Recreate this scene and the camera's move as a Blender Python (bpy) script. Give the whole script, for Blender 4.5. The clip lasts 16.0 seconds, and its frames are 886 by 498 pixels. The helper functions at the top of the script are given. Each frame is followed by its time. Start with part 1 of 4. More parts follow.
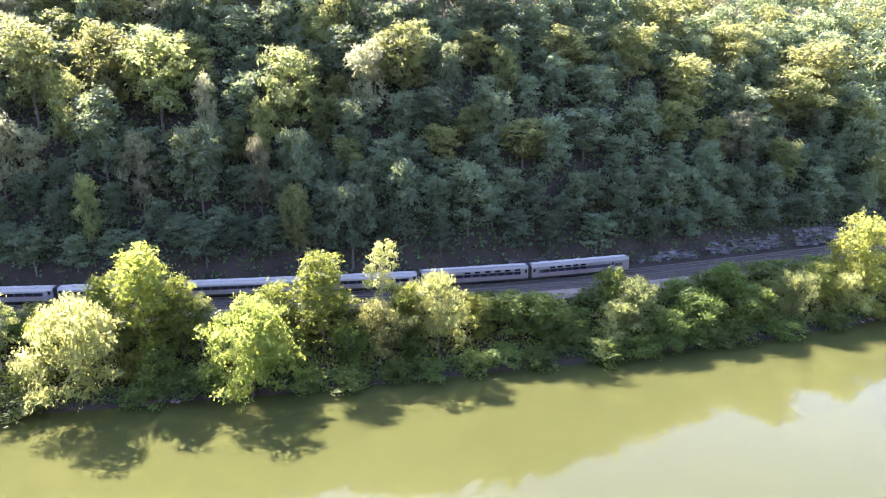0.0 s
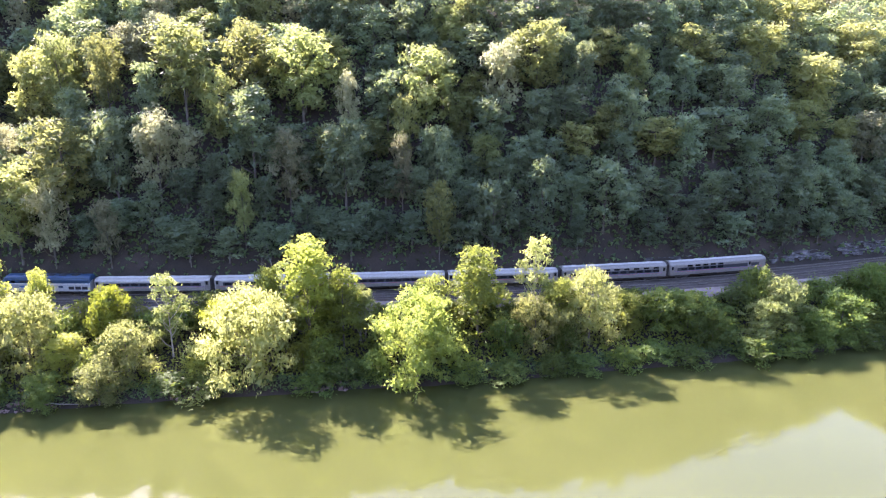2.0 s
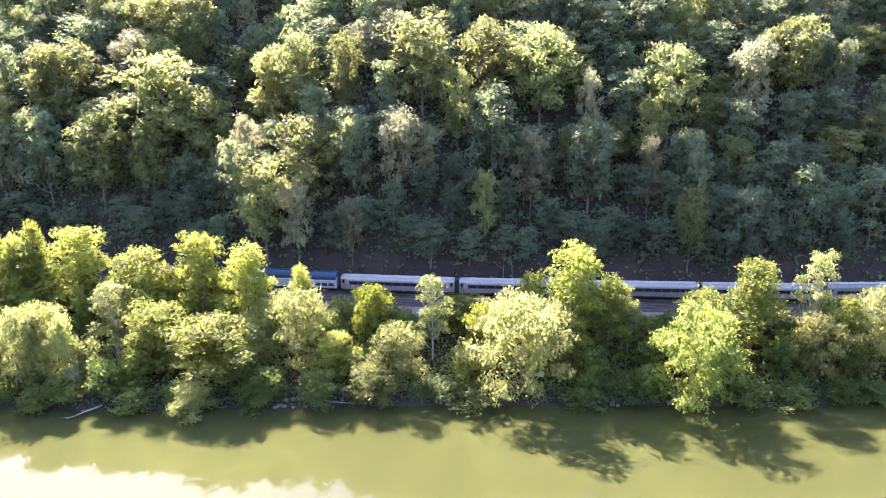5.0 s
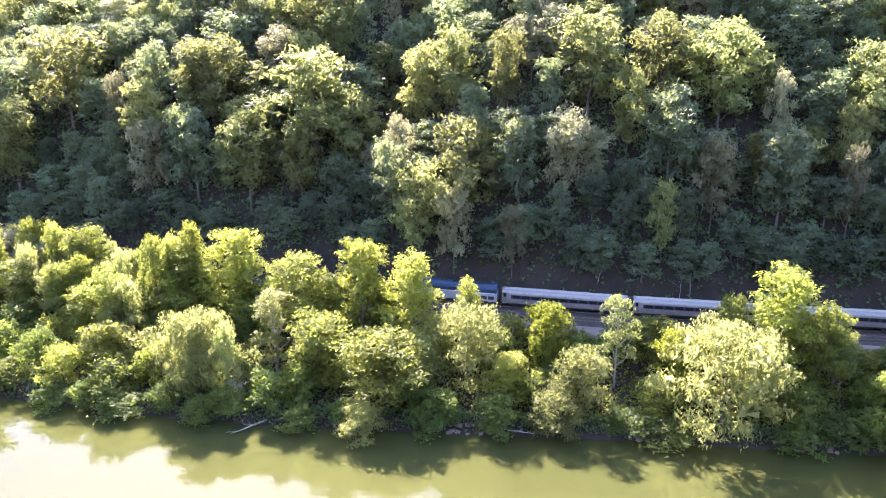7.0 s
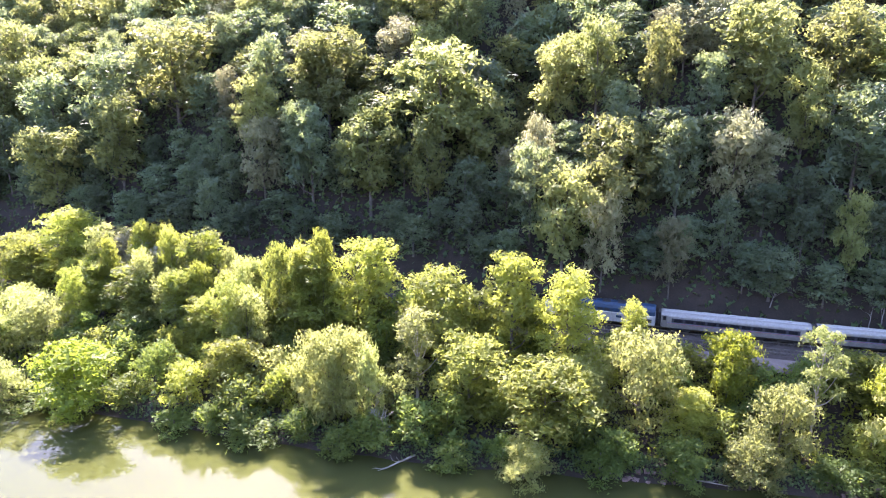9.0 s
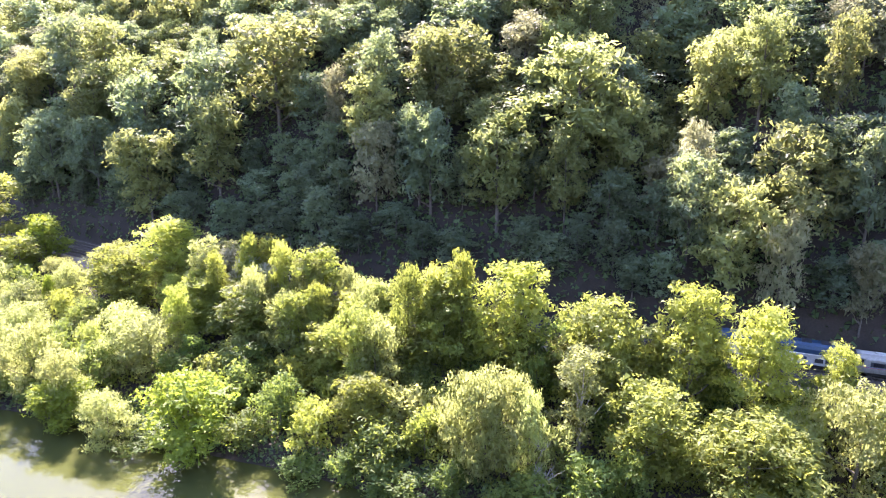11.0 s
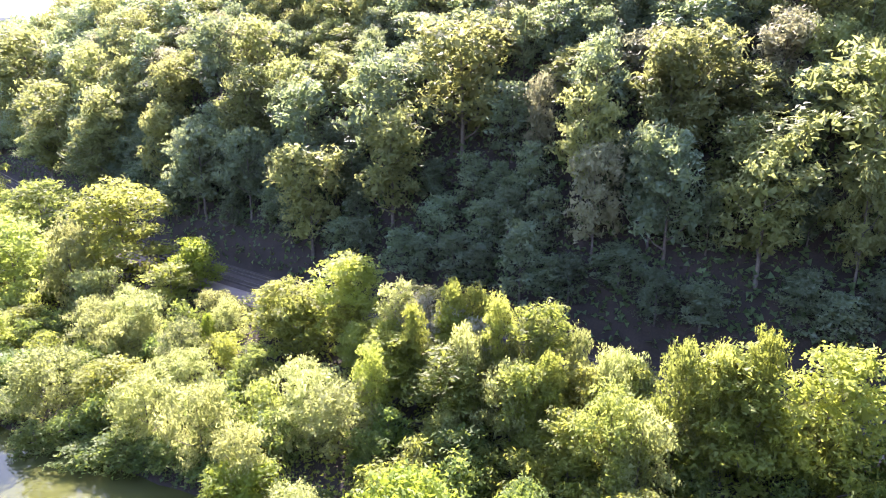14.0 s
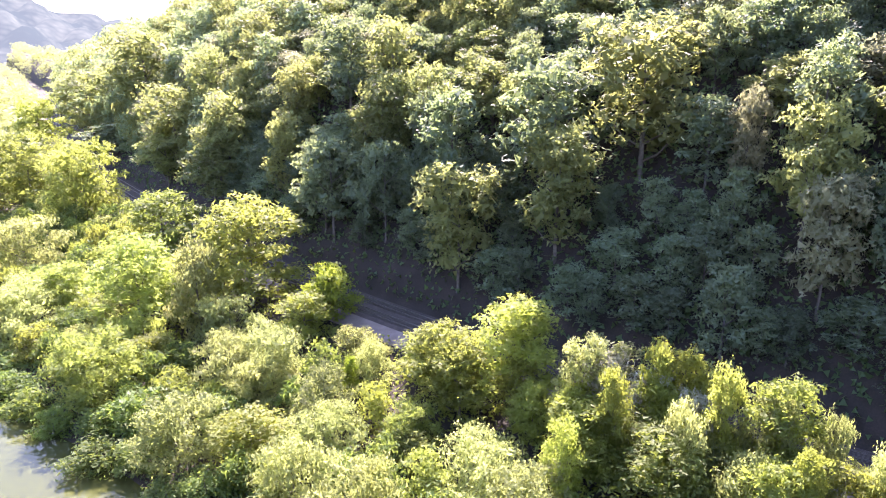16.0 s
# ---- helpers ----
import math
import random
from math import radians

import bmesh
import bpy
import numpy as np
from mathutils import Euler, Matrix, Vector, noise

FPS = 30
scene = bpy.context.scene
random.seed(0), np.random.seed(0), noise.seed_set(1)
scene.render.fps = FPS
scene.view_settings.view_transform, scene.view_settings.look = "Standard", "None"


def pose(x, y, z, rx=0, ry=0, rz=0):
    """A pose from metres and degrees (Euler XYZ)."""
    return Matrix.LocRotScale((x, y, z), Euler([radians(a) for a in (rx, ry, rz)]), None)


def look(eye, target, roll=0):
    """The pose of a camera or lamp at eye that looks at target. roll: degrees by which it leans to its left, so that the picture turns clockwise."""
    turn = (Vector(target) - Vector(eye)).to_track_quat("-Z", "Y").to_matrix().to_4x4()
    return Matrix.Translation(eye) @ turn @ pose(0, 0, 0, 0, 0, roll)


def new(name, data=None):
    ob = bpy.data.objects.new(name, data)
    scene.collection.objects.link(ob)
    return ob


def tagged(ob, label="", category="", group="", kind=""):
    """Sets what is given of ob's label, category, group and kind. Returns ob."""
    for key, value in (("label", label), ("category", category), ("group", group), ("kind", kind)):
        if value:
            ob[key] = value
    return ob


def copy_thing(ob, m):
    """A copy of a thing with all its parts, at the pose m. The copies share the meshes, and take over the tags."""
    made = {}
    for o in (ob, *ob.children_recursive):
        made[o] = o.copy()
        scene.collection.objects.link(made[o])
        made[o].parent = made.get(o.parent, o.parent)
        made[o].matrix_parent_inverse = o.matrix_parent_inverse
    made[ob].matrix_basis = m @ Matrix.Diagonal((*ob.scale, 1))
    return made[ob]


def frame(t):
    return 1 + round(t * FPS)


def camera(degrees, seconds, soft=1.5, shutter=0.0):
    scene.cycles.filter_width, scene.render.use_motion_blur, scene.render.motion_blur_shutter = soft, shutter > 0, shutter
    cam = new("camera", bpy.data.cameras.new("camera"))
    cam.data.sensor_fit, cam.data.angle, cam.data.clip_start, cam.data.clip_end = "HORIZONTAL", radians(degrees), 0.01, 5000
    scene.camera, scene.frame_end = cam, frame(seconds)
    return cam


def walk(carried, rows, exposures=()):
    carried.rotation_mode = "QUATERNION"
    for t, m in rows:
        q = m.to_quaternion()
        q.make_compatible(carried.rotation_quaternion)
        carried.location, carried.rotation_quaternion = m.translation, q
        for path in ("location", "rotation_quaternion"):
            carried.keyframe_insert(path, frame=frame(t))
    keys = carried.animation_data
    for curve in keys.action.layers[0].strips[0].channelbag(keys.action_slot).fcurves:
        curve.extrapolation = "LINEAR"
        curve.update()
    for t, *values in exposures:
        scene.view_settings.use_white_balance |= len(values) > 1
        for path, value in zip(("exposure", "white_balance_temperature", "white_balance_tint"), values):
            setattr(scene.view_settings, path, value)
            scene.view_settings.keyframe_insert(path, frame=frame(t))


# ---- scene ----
cam = camera(63.6, 16.0, soft=1.1)
METRES, EYE, TILT, LEAN, TURN = 194.0, 67.1, -17.427, -0.099, 0.0
ROWS = [
    (0.0, 0.0, 0.0, 0.0, 0.0, 0.0, -0.0),
    (0.5, -0.0313, -0.0039, -0.0018, 0.7, 0.01, -0.19),
    (1.0, -0.0629, -0.0076, -0.0027, 1.38, -0.04, -0.41),
    (1.5, -0.0941, -0.0106, -0.0051, 2.08, 0.03, -0.59),
    (2.0, -0.1248, -0.0146, -0.0058, 2.82, -0.02, -0.79),
    (2.5, -0.1556, -0.0174, -0.0074, 3.55, -0.0, -0.99),
    (3.0, -0.1865, -0.0198, -0.0084, 4.25, -0.04, -1.17),
    (3.5, -0.2173, -0.0193, -0.0087, 5.07, -0.06, -1.4),
    (4.0, -0.2473, -0.0162, -0.0083, 6.56, -0.11, -1.88),
    (4.5, -0.2777, -0.0112, -0.0069, 8.23, -0.18, -2.38),
    (5.0, -0.3069, -0.0049, -0.0051, 9.94, -0.27, -2.88),
    (7.5, -0.4504, 0.0407, 0.0017, 16.62, -0.77, -5.07),
    (8.0, -0.4798, 0.0511, 0.0022, 17.53, -0.84, -5.38),
    (8.5, -0.5092, 0.0616, 0.0028, 18.42, -0.92, -5.62),
    (9.0, -0.5386, 0.0723, 0.0039, 19.29, -1.01, -5.87),
    (11.5, -0.6853, 0.1298, 0.0149, 23.56, -1.44, -7.03),
    (12.0, -0.7145, 0.1414, 0.0181, 24.46, -1.52, -7.25),
    (12.5, -0.7439, 0.1527, 0.0218, 25.35, -1.66, -7.51),
    (13.0, -0.7735, 0.1639, 0.0254, 26.39, -1.81, -7.79),
    (13.5, -0.8033, 0.1748, 0.029, 27.84, -1.99, -8.23),
    (14.0, -0.8332, 0.1856, 0.0324, 29.17, -2.15, -8.63),
    (14.5, -0.8634, 0.1959, 0.0359, 30.14, -2.28, -8.92),
    (15.0, -0.8941, 0.2054, 0.0393, 31.49, -2.45, -9.24),
    (15.5, -0.9247, 0.2148, 0.0425, 33.44, -2.74, -9.75),
    (16.0, -0.9557, 0.2236, 0.0453, 35.42, -3.02, -10.27),
]
walk(cam, [(t, pose(0, 0, EYE, TILT, LEAN, TURN) @ pose(METRES * x, METRES * y, METRES * z, 90 + pitch, roll, yaw)) for t, x, y, z, yaw, pitch, roll in ROWS],
     exposures=((0.0, 3.26, 6500, 33), (6.0, 3.24, 6500, 35), (12.0, 3.17, 6500, 32), (16.0, 3.08, 6500, 36)))

# ---- light: a clear morning, the sun beyond the hill and upstream ----
SUN_AZIMUTH, SUN_HEIGHT = -36.0, 43.5
world = bpy.data.worlds.new("sky")
scene.world = world
world.use_nodes = True
wn = world.node_tree.nodes
sky = wn.new("ShaderNodeTexSky")
sky.sky_type, sky.sun_disc = "NISHITA", False
sky.sun_elevation, sky.sun_rotation = radians(SUN_HEIGHT), radians(SUN_AZIMUTH)
sky.dust_density, sky.air_density = 0.7, 1.0
wn["Background"].inputs["Strength"].default_value = 0.12
world.node_tree.links.new(sky.outputs["Color"], wn["Background"].inputs["Color"])
sun_data = bpy.data.lights.new("sun", "SUN")
sun_data.energy, sun_data.angle, sun_data.color = 5.0, radians(0.6), (1.0, 0.95, 0.84)
sun = new("sun", sun_data)
sa, sh = radians(SUN_AZIMUTH), radians(SUN_HEIGHT)
sun_dir = Vector((math.sin(sa) * math.cos(sh), math.cos(sa) * math.cos(sh), math.sin(sh)))
sun.matrix_world = look(sun_dir * 400, (0, 0, 0))


# ---- materials ----
def material(name, rough=0.8, metal=0.0):
    m = bpy.data.materials.new(name)
    m.use_nodes = True
    b = m.node_tree.nodes["Principled BSDF"]
    b.inputs["Roughness"].default_value, b.inputs["Metallic"].default_value = rough, metal
    return m, m.node_tree.nodes, m.node_tree.links, b


def ramp_node(nodes, stops):
    r = nodes.new("ShaderNodeValToRGB")
    while len(r.color_ramp.elements) < len(stops):
        r.color_ramp.elements.new(0.5)
    for e, (p, c) in zip(r.color_ramp.elements, stops):
        e.position, e.color = p, (*c, 1)
    return r


def noisy(name, stops, scale, rough=0.85, metal=0.0, bump=0.3, fine=8.0, distance=0.1):
    """A surface with stains at one scale and grain at another."""
    m, nodes, links, b = material(name, rough, metal)
    pos = nodes.new("ShaderNodeNewGeometry").outputs["Position"]
    big, small = nodes.new("ShaderNodeTexNoise"), nodes.new("ShaderNodeTexNoise")
    big.inputs["Scale"].default_value, small.inputs["Scale"].default_value = scale, scale * fine
    big.inputs["Detail"].default_value = small.inputs["Detail"].default_value = 5
    mix = nodes.new("ShaderNodeMath")
    mix.operation, mix.inputs[1].default_value = "MULTIPLY_ADD", 0.45
    half = nodes.new("ShaderNodeMath")
    half.operation, half.inputs[1].default_value = "MULTIPLY", 0.55
    col = ramp_node(nodes, stops)
    bm_ = nodes.new("ShaderNodeBump")
    bm_.inputs["Strength"].default_value, bm_.inputs["Distance"].default_value = bump, distance
    for n in (big, small):
        links.new(pos, n.inputs["Vector"])
    links.new(big.outputs["Fac"], half.inputs[0])
    links.new(small.outputs["Fac"], mix.inputs[0])
    links.new(half.outputs[0], mix.inputs[2])
    links.new(mix.outputs[0], col.inputs["Fac"])
    links.new(col.outputs["Color"], b.inputs["Base Color"])
    links.new(small.outputs["Fac"], bm_.inputs["Height"])
    links.new(bm_.outputs["Normal"], b.inputs["Normal"])
    return m


def plain(name, colour, rough=0.5, metal=0.0):
    m, nodes, links, b = material(name, rough, metal)
    n = nodes.new("ShaderNodeTexNoise")
    n.inputs["Scale"].default_value, n.inputs["Detail"].default_value = 3.0, 6
    col = ramp_node(nodes, [(0.3, [c * 0.8 for c in colour]), (0.7, [min(1, c * 1.12) for c in colour])])
    links.new(nodes.new("ShaderNodeNewGeometry").outputs["Position"], n.inputs["Vector"])
    links.new(n.outputs["Fac"], col.inputs["Fac"])
    links.new(col.outputs["Color"], b.inputs["Base Color"])
    return m


def leaf(name, dark, light, through_colour, share=0.42):
    """Leaves: each spray its own tone, each tree its own tint, and light passes through."""
    m, nodes, links, b = material(name, 0.6)
    b.inputs["Specular IOR Level"].default_value = 0.28
    geo, info = nodes.new("ShaderNodeNewGeometry"), nodes.new("ShaderNodeObjectInfo")
    col = ramp_node(nodes, [(0.0, dark), (0.65, [(a + c) / 2 for a, c in zip(dark, light)]), (1.0, light)])
    links.new(geo.outputs["Random Per Island"], col.inputs["Fac"])
    hsv, hsv2 = nodes.new("ShaderNodeHueSaturation"), nodes.new("ShaderNodeHueSaturation")
    for h, src in ((hsv, col.outputs["Color"]), (hsv2, None)):
        span, hue = nodes.new("ShaderNodeMapRange"), nodes.new("ShaderNodeMapRange")
        span.inputs["To Min"].default_value, span.inputs["To Max"].default_value = 0.72, 1.28
        hue.inputs["To Min"].default_value, hue.inputs["To Max"].default_value = 0.492, 0.516
        wn_ = nodes.new("ShaderNodeTexWhiteNoise")
        wn_.noise_dimensions = "1D"
        links.new(info.outputs["Random"], wn_.inputs["W"])
        links.new(info.outputs["Random"], span.inputs["Value"])
        links.new(wn_.outputs["Value"], hue.inputs["Value"])
        links.new(span.outputs["Result"], h.inputs["Value"])
        links.new(hue.outputs["Result"], h.inputs["Hue"])
        if src:
            links.new(src, h.inputs["Color"])
        else:
            h.inputs["Color"].default_value = (*through_colour, 1)
    links.new(hsv.outputs["Color"], b.inputs["Base Color"])
    trans, mix = nodes.new("ShaderNodeBsdfTranslucent"), nodes.new("ShaderNodeMixShader")
    links.new(hsv2.outputs["Color"], trans.inputs["Color"])
    mix.inputs["Fac"].default_value = share
    links.new(b.outputs["BSDF"], mix.inputs[1])
    links.new(trans.outputs["BSDF"], mix.inputs[2])
    links.new(mix.outputs["Shader"], nodes["Material Output"].inputs["Surface"])
    return m


LEAF_WILLOW = leaf("willow_leaf", (0.132, 0.162, 0.062), (0.205, 0.232, 0.094), (0.37, 0.4, 0.125), 0.55)
LEAF_GREEN = leaf("green_leaf", (0.10, 0.128, 0.033), (0.18, 0.21, 0.05), (0.37, 0.41, 0.07), 0.54)
LEAF_YELLOW = leaf("yellow_green_leaf", (0.105, 0.138, 0.036), (0.188, 0.22, 0.06), (0.36, 0.4, 0.08), 0.55)
LEAF_BRIGHT = leaf("bright_green_leaf", (0.085, 0.125, 0.02), (0.165, 0.21, 0.032), (0.31, 0.37, 0.04), 0.5)
# bluer than the other leaves: the hill's haze is put into the colour
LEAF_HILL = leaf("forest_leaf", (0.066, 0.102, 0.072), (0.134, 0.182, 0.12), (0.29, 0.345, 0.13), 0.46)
# lighter, yellower copy of forest_leaf: sunlight on the hill painted in
LEAF_CROWN = leaf("painted_sunlit_leaf", (0.105, 0.13, 0.052), (0.19, 0.21, 0.082), (0.33, 0.355, 0.11), 0.48)
LEAF_PALE = leaf("silvery_leaf", (0.16, 0.168, 0.10), (0.27, 0.272, 0.165), (0.37, 0.375, 0.19), 0.48)
LEAF_BLOOM = leaf("blossom", (0.2, 0.21, 0.13), (0.52, 0.52, 0.42), (0.42, 0.43, 0.28), 0.4)
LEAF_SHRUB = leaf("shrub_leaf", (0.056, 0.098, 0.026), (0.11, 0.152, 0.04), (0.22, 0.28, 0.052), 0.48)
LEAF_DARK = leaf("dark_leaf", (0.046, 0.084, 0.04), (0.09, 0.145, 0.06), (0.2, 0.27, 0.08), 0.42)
BARK = noisy("bark", [(0.3, (0.06, 0.05, 0.04)), (0.7, (0.17, 0.15, 0.125))], 2.0, 0.9)
DEADWOOD = noisy("bare_grey_wood", [(0.3, (0.2, 0.18, 0.16)), (0.7, (0.4, 0.37, 0.34))], 2.0, 0.85)
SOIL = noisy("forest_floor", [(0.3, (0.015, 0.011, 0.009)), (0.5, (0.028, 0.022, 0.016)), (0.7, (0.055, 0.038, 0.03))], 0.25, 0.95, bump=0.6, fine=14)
GRAVEL = noisy("grey_gravel", [(0.3, (0.13, 0.103, 0.09)), (0.5, (0.185, 0.152, 0.135)), (0.7, (0.26, 0.22, 0.195))], 0.35, 0.95, bump=0.5, fine=22)
BALLAST = noisy("dark_ballast", [(0.3, (0.03, 0.024, 0.021)), (0.7, (0.085, 0.068, 0.06))], 0.8, 0.95, bump=0.6, fine=12)
ROCK = noisy("grey_rock", [(0.36, (0.035, 0.033, 0.034)), (0.5, (0.09, 0.086, 0.088)), (0.66, (0.26, 0.25, 0.25))], 0.7, 0.9, bump=0.7, fine=7)
STONE = noisy("pinkish_stone", [(0.3, (0.11, 0.07, 0.06)), (0.7, (0.33, 0.24, 0.22))], 1.3, 0.9)
SLEEPER = noisy("tarred_wood", [(0.3, (0.04, 0.035, 0.03)), (0.7, (0.1, 0.085, 0.07))], 2.0, 0.9)
STEEL_RAIL = noisy("worn_rail_steel", [(0.3, (0.1, 0.085, 0.075)), (0.7, (0.2, 0.18, 0.165))], 2.0, 0.5, 0.6)


def water_material():
    m, nodes, links, b = material("green_river_water", 0.012)
    b.inputs["IOR"].default_value = 1.33
    b.subsurface_method = "BURLEY"
    b.inputs["Subsurface Weight"].default_value = 1.0
    b.inputs["Subsurface Radius"].default_value = (1.0, 1.0, 0.7)
    b.inputs["Subsurface Scale"].default_value = 0.4
    b.inputs["Specular IOR Level"].default_value = 0.52
    pos = nodes.new("ShaderNodeNewGeometry").outputs["Position"]
    n = nodes.new("ShaderNodeTexNoise")
    n.inputs["Scale"].default_value, n.inputs["Detail"].default_value = 0.02, 3
    links.new(pos, n.inputs["Vector"])
    col = ramp_node(nodes, [(0.3, (0.0375, 0.043, 0.0142)), (0.7, (0.0465, 0.052, 0.0174))])
    links.new(n.outputs["Fac"], col.inputs["Fac"])
    links.new(col.outputs["Color"], b.inputs["Base Color"])
    w = nodes.new("ShaderNodeTexNoise")
    w.inputs["Scale"].default_value, w.inputs["Detail"].default_value = 0.9, 4
    links.new(pos, w.inputs["Vector"])
    bp = nodes.new("ShaderNodeBump")
    bp.inputs["Strength"].default_value, bp.inputs["Distance"].default_value = 0.035, 0.1
    links.new(w.outputs["Fac"], bp.inputs["Height"])
    links.new(bp.outputs["Normal"], b.inputs["Normal"])
    return m


WATER = water_material()


# ---- the lie of the land ----
def spline(nodes, x):
    """A smooth curve through a few (x, y) nodes."""
    nx, ny = np.array(nodes, float).T
    slope = np.gradient(ny, nx)
    x = np.asarray(x, float)
    i = np.clip(np.searchsorted(nx, x) - 1, 0, len(nx) - 2)
    h = nx[i + 1] - nx[i]
    u = np.clip((x - nx[i]) / h, -40, 40)
    inside = (u >= 0) & (u <= 1)
    w = np.clip(u, 0, 1)
    y = ((1 + 2 * w) * (1 - w) ** 2 * ny[i] + w * (1 - w) ** 2 * h * slope[i]
         + w * w * (3 - 2 * w) * ny[i + 1] + w * w * (w - 1) * h * slope[i + 1])
    return np.where(inside, y, y + (u - w) * h * np.where(u < 0, slope[i], slope[i + 1]))


TRACK = [(-1200, 470), (-680, 276), (-575, 226), (-450, 182), (-360, 158), (-305, 146), (-250, 140.5), (-175, 139.5), (-90, 142.5),
         (-42, 148), (6, 155), (31, 160.6), (56, 168), (80, 175.8), (103, 183.6), (160, 204), (400, 300), (1200, 620)]
SHORE = [(-1200, 410), (-680, 212), (-575, 165), (-450, 118), (-360, 95), (-290, 88), (-210, 94), (-150, 99), (-79, 113.4),
         (-27, 122.7), (13.5, 132), (36.5, 137), (65, 145), (98, 156), (160, 182), (400, 285), (1200, 610)]
RAIL = 9.5


def track_y(x):
    return spline(TRACK, x)


def shore_y(x):
    return spline(SHORE, x)


def ramp(v, lo, hi):
    u = np.clip((v - lo) / (hi - lo), 0, 1)
    return u * u * (3 - 2 * u)


def ground_z(x, d):
    """Height of the ground at x, d metres inland of the track."""
    x, d = np.asarray(x, float), np.asarray(d, float)
    dw = shore_y(x) - track_y(x)
    f = (d - dw) / (-9.0 - dw)
    bank = 1.5 * ramp(f, 0, 0.07) + 7.3 * np.clip(f, 0, 1) ** 1.9
    bed = -3.5 * ramp(dw - d, 0, 9)
    low = np.where(f > 0, bank, bed)
    z = np.where(d > -9, 8.8, low)
    steep = np.interp(d, [4.8, 7, 10, 20, 30, 45, 60, 100, 160, 300, 700, 1500], [0, 4.5, 9, 23, 36, 51, 62, 84, 108, 145, 180, 190])
    gentle = np.interp(d, [4.8, 7, 10, 20, 30, 45, 60, 80, 110, 160, 300, 700, 1500], [0, 5, 10, 22.5, 34, 46, 54.5, 66, 83, 107, 146, 180, 190])
    w = ramp(x, -100, -45)
    upper = np.interp(d, [60, 80, 110, 160, 300, 700], [0, 8, 18, 32, 46, 30]) * (1 - ramp(-x, 360, 470))
    hill = steep * w + (gentle + upper) * (1 - w)
    tall = 1 - 0.3 * ramp(x, 0, 120) - (0.15 * ramp(-x, 400, 540) + 0.35 * ramp(-x, 560, 760) + 0.4 * ramp(-x, 760, 1000)) * ramp(d, 15, 40)
    waves = (np.sin(x / 19.0 + 0.6) + 0.7 * np.sin(x / 8.3 + d / 17.0) + np.sin(x / 41.0 - d / 60.0)) * 1.9 * ramp(d, 8, 30)
    # a side ravine runs into the hill
    ravine = -15 * np.exp(-((x + 146) / 12.0) ** 2) * ramp(d, 12, 30) * (1 - 0.45 * ramp(d, 50, 90))
    z = z + np.where(d > 4.8, hill * tall + waves + ravine, 0)
    # the other bank, unseen behind the camera; its hill is raised to cut skylight
    unseen_south = np.interp(dw - d, [150, 156, 175, 320, 900, 3000], [0, 5, 9, 110, 260, 300])
    z = z + unseen_south
    return z


def mesh_of(name, verts, faces, mat, smooth=False):
    me = bpy.data.meshes.new(name)
    me.from_pydata([tuple(v) for v in verts], [], [tuple(f) for f in faces])
    me.materials.append(mat)
    if smooth:
        me.polygons.foreach_set("use_smooth", [True] * len(me.polygons))
    return me


def leaves_mesh(name, verts, mat):
    """A mesh of loose three-cornered leaf sprays from an array of n x 3 x 3."""
    n = len(verts)
    me = bpy.data.meshes.new(name)
    me.vertices.add(3 * n)
    me.vertices.foreach_set("co", np.ascontiguousarray(verts, np.float32).ravel())
    me.loops.add(3 * n)
    me.loops.foreach_set("vertex_index", np.arange(3 * n, dtype=np.int32))
    me.polygons.add(n)
    me.polygons.foreach_set("loop_start", np.arange(0, 3 * n, 3, dtype=np.int32))
    me.materials.append(mat)
    me.update(calc_edges=True)
    return me


def part(name, me, parent, label=""):
    ob = new(name, me)
    ob.parent = parent
    return tagged(ob, label)


def sheet(xs, ds, height):
    """Verts and faces of a sheet laid along the track."""
    nx, nd = len(xs), len(ds)
    X, D = np.meshgrid(xs, ds, indexing="ij")
    verts = np.stack([X, track_y(X) + D, height(X, D)], -1).reshape(-1, 3)
    i = (np.arange(nx - 1)[:, None] * nd + np.arange(nd - 1)).ravel()
    return verts, np.stack([i, i + nd, i + nd + 1, i + 1], -1)


xs = np.unique(np.concatenate([np.linspace(-3200, -760, 40), np.arange(-760, 260, 4.0), np.linspace(260, 3000, 45)]))
ds = np.unique(np.concatenate([np.linspace(-3000, -240, 24), np.arange(-240, -66, 8.0), np.arange(-66, -8, 1.5), [-8, -4, 0, 4.8, 5.5, 6.2],
                               np.arange(7, 66, 2.0), np.linspace(66, 160, 16), np.linspace(180, 2500, 24)]))


land = ground_z
v, f = sheet(xs, ds, land)
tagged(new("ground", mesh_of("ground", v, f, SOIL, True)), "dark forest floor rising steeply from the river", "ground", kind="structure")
water = new("water", mesh_of("water", [(-3200, -1500, 0), (3000, -1500, 0), (3000, 2600, 0), (-3200, 2600, 0)], [(0, 1, 2, 3)], WATER))
tagged(water, "calm murky green river with soft reflections", "water", kind="structure")

# ---- the railway ----
bx = np.arange(-800, 420, 3.0)


def strip(name, d0, d1, z, mat, label, category, skirt=0.5):
    vv, ff = sheet(bx, np.array([d0 - skirt * 1.6, d0, d1, d1 + skirt * 1.6]), lambda x, d: np.where((d < d0) | (d > d1), z - skirt, z) + 0 * x)
    return tagged(new(name, mesh_of(name, vv, ff, mat)), label, category, kind="structure")


strip("road", -9.6, -5.4, 8.95, GRAVEL, "grey gravel service road beside the tracks", "road", 0.35)
strip("track_bed", -4.6, 3.4, 9.22, BALLAST, "dark stone ballast under two tracks", "railway", 0.45)
FAR_TRACK, NEAR_TRACK, GAUGE = 1.3, -2.9, 1.435


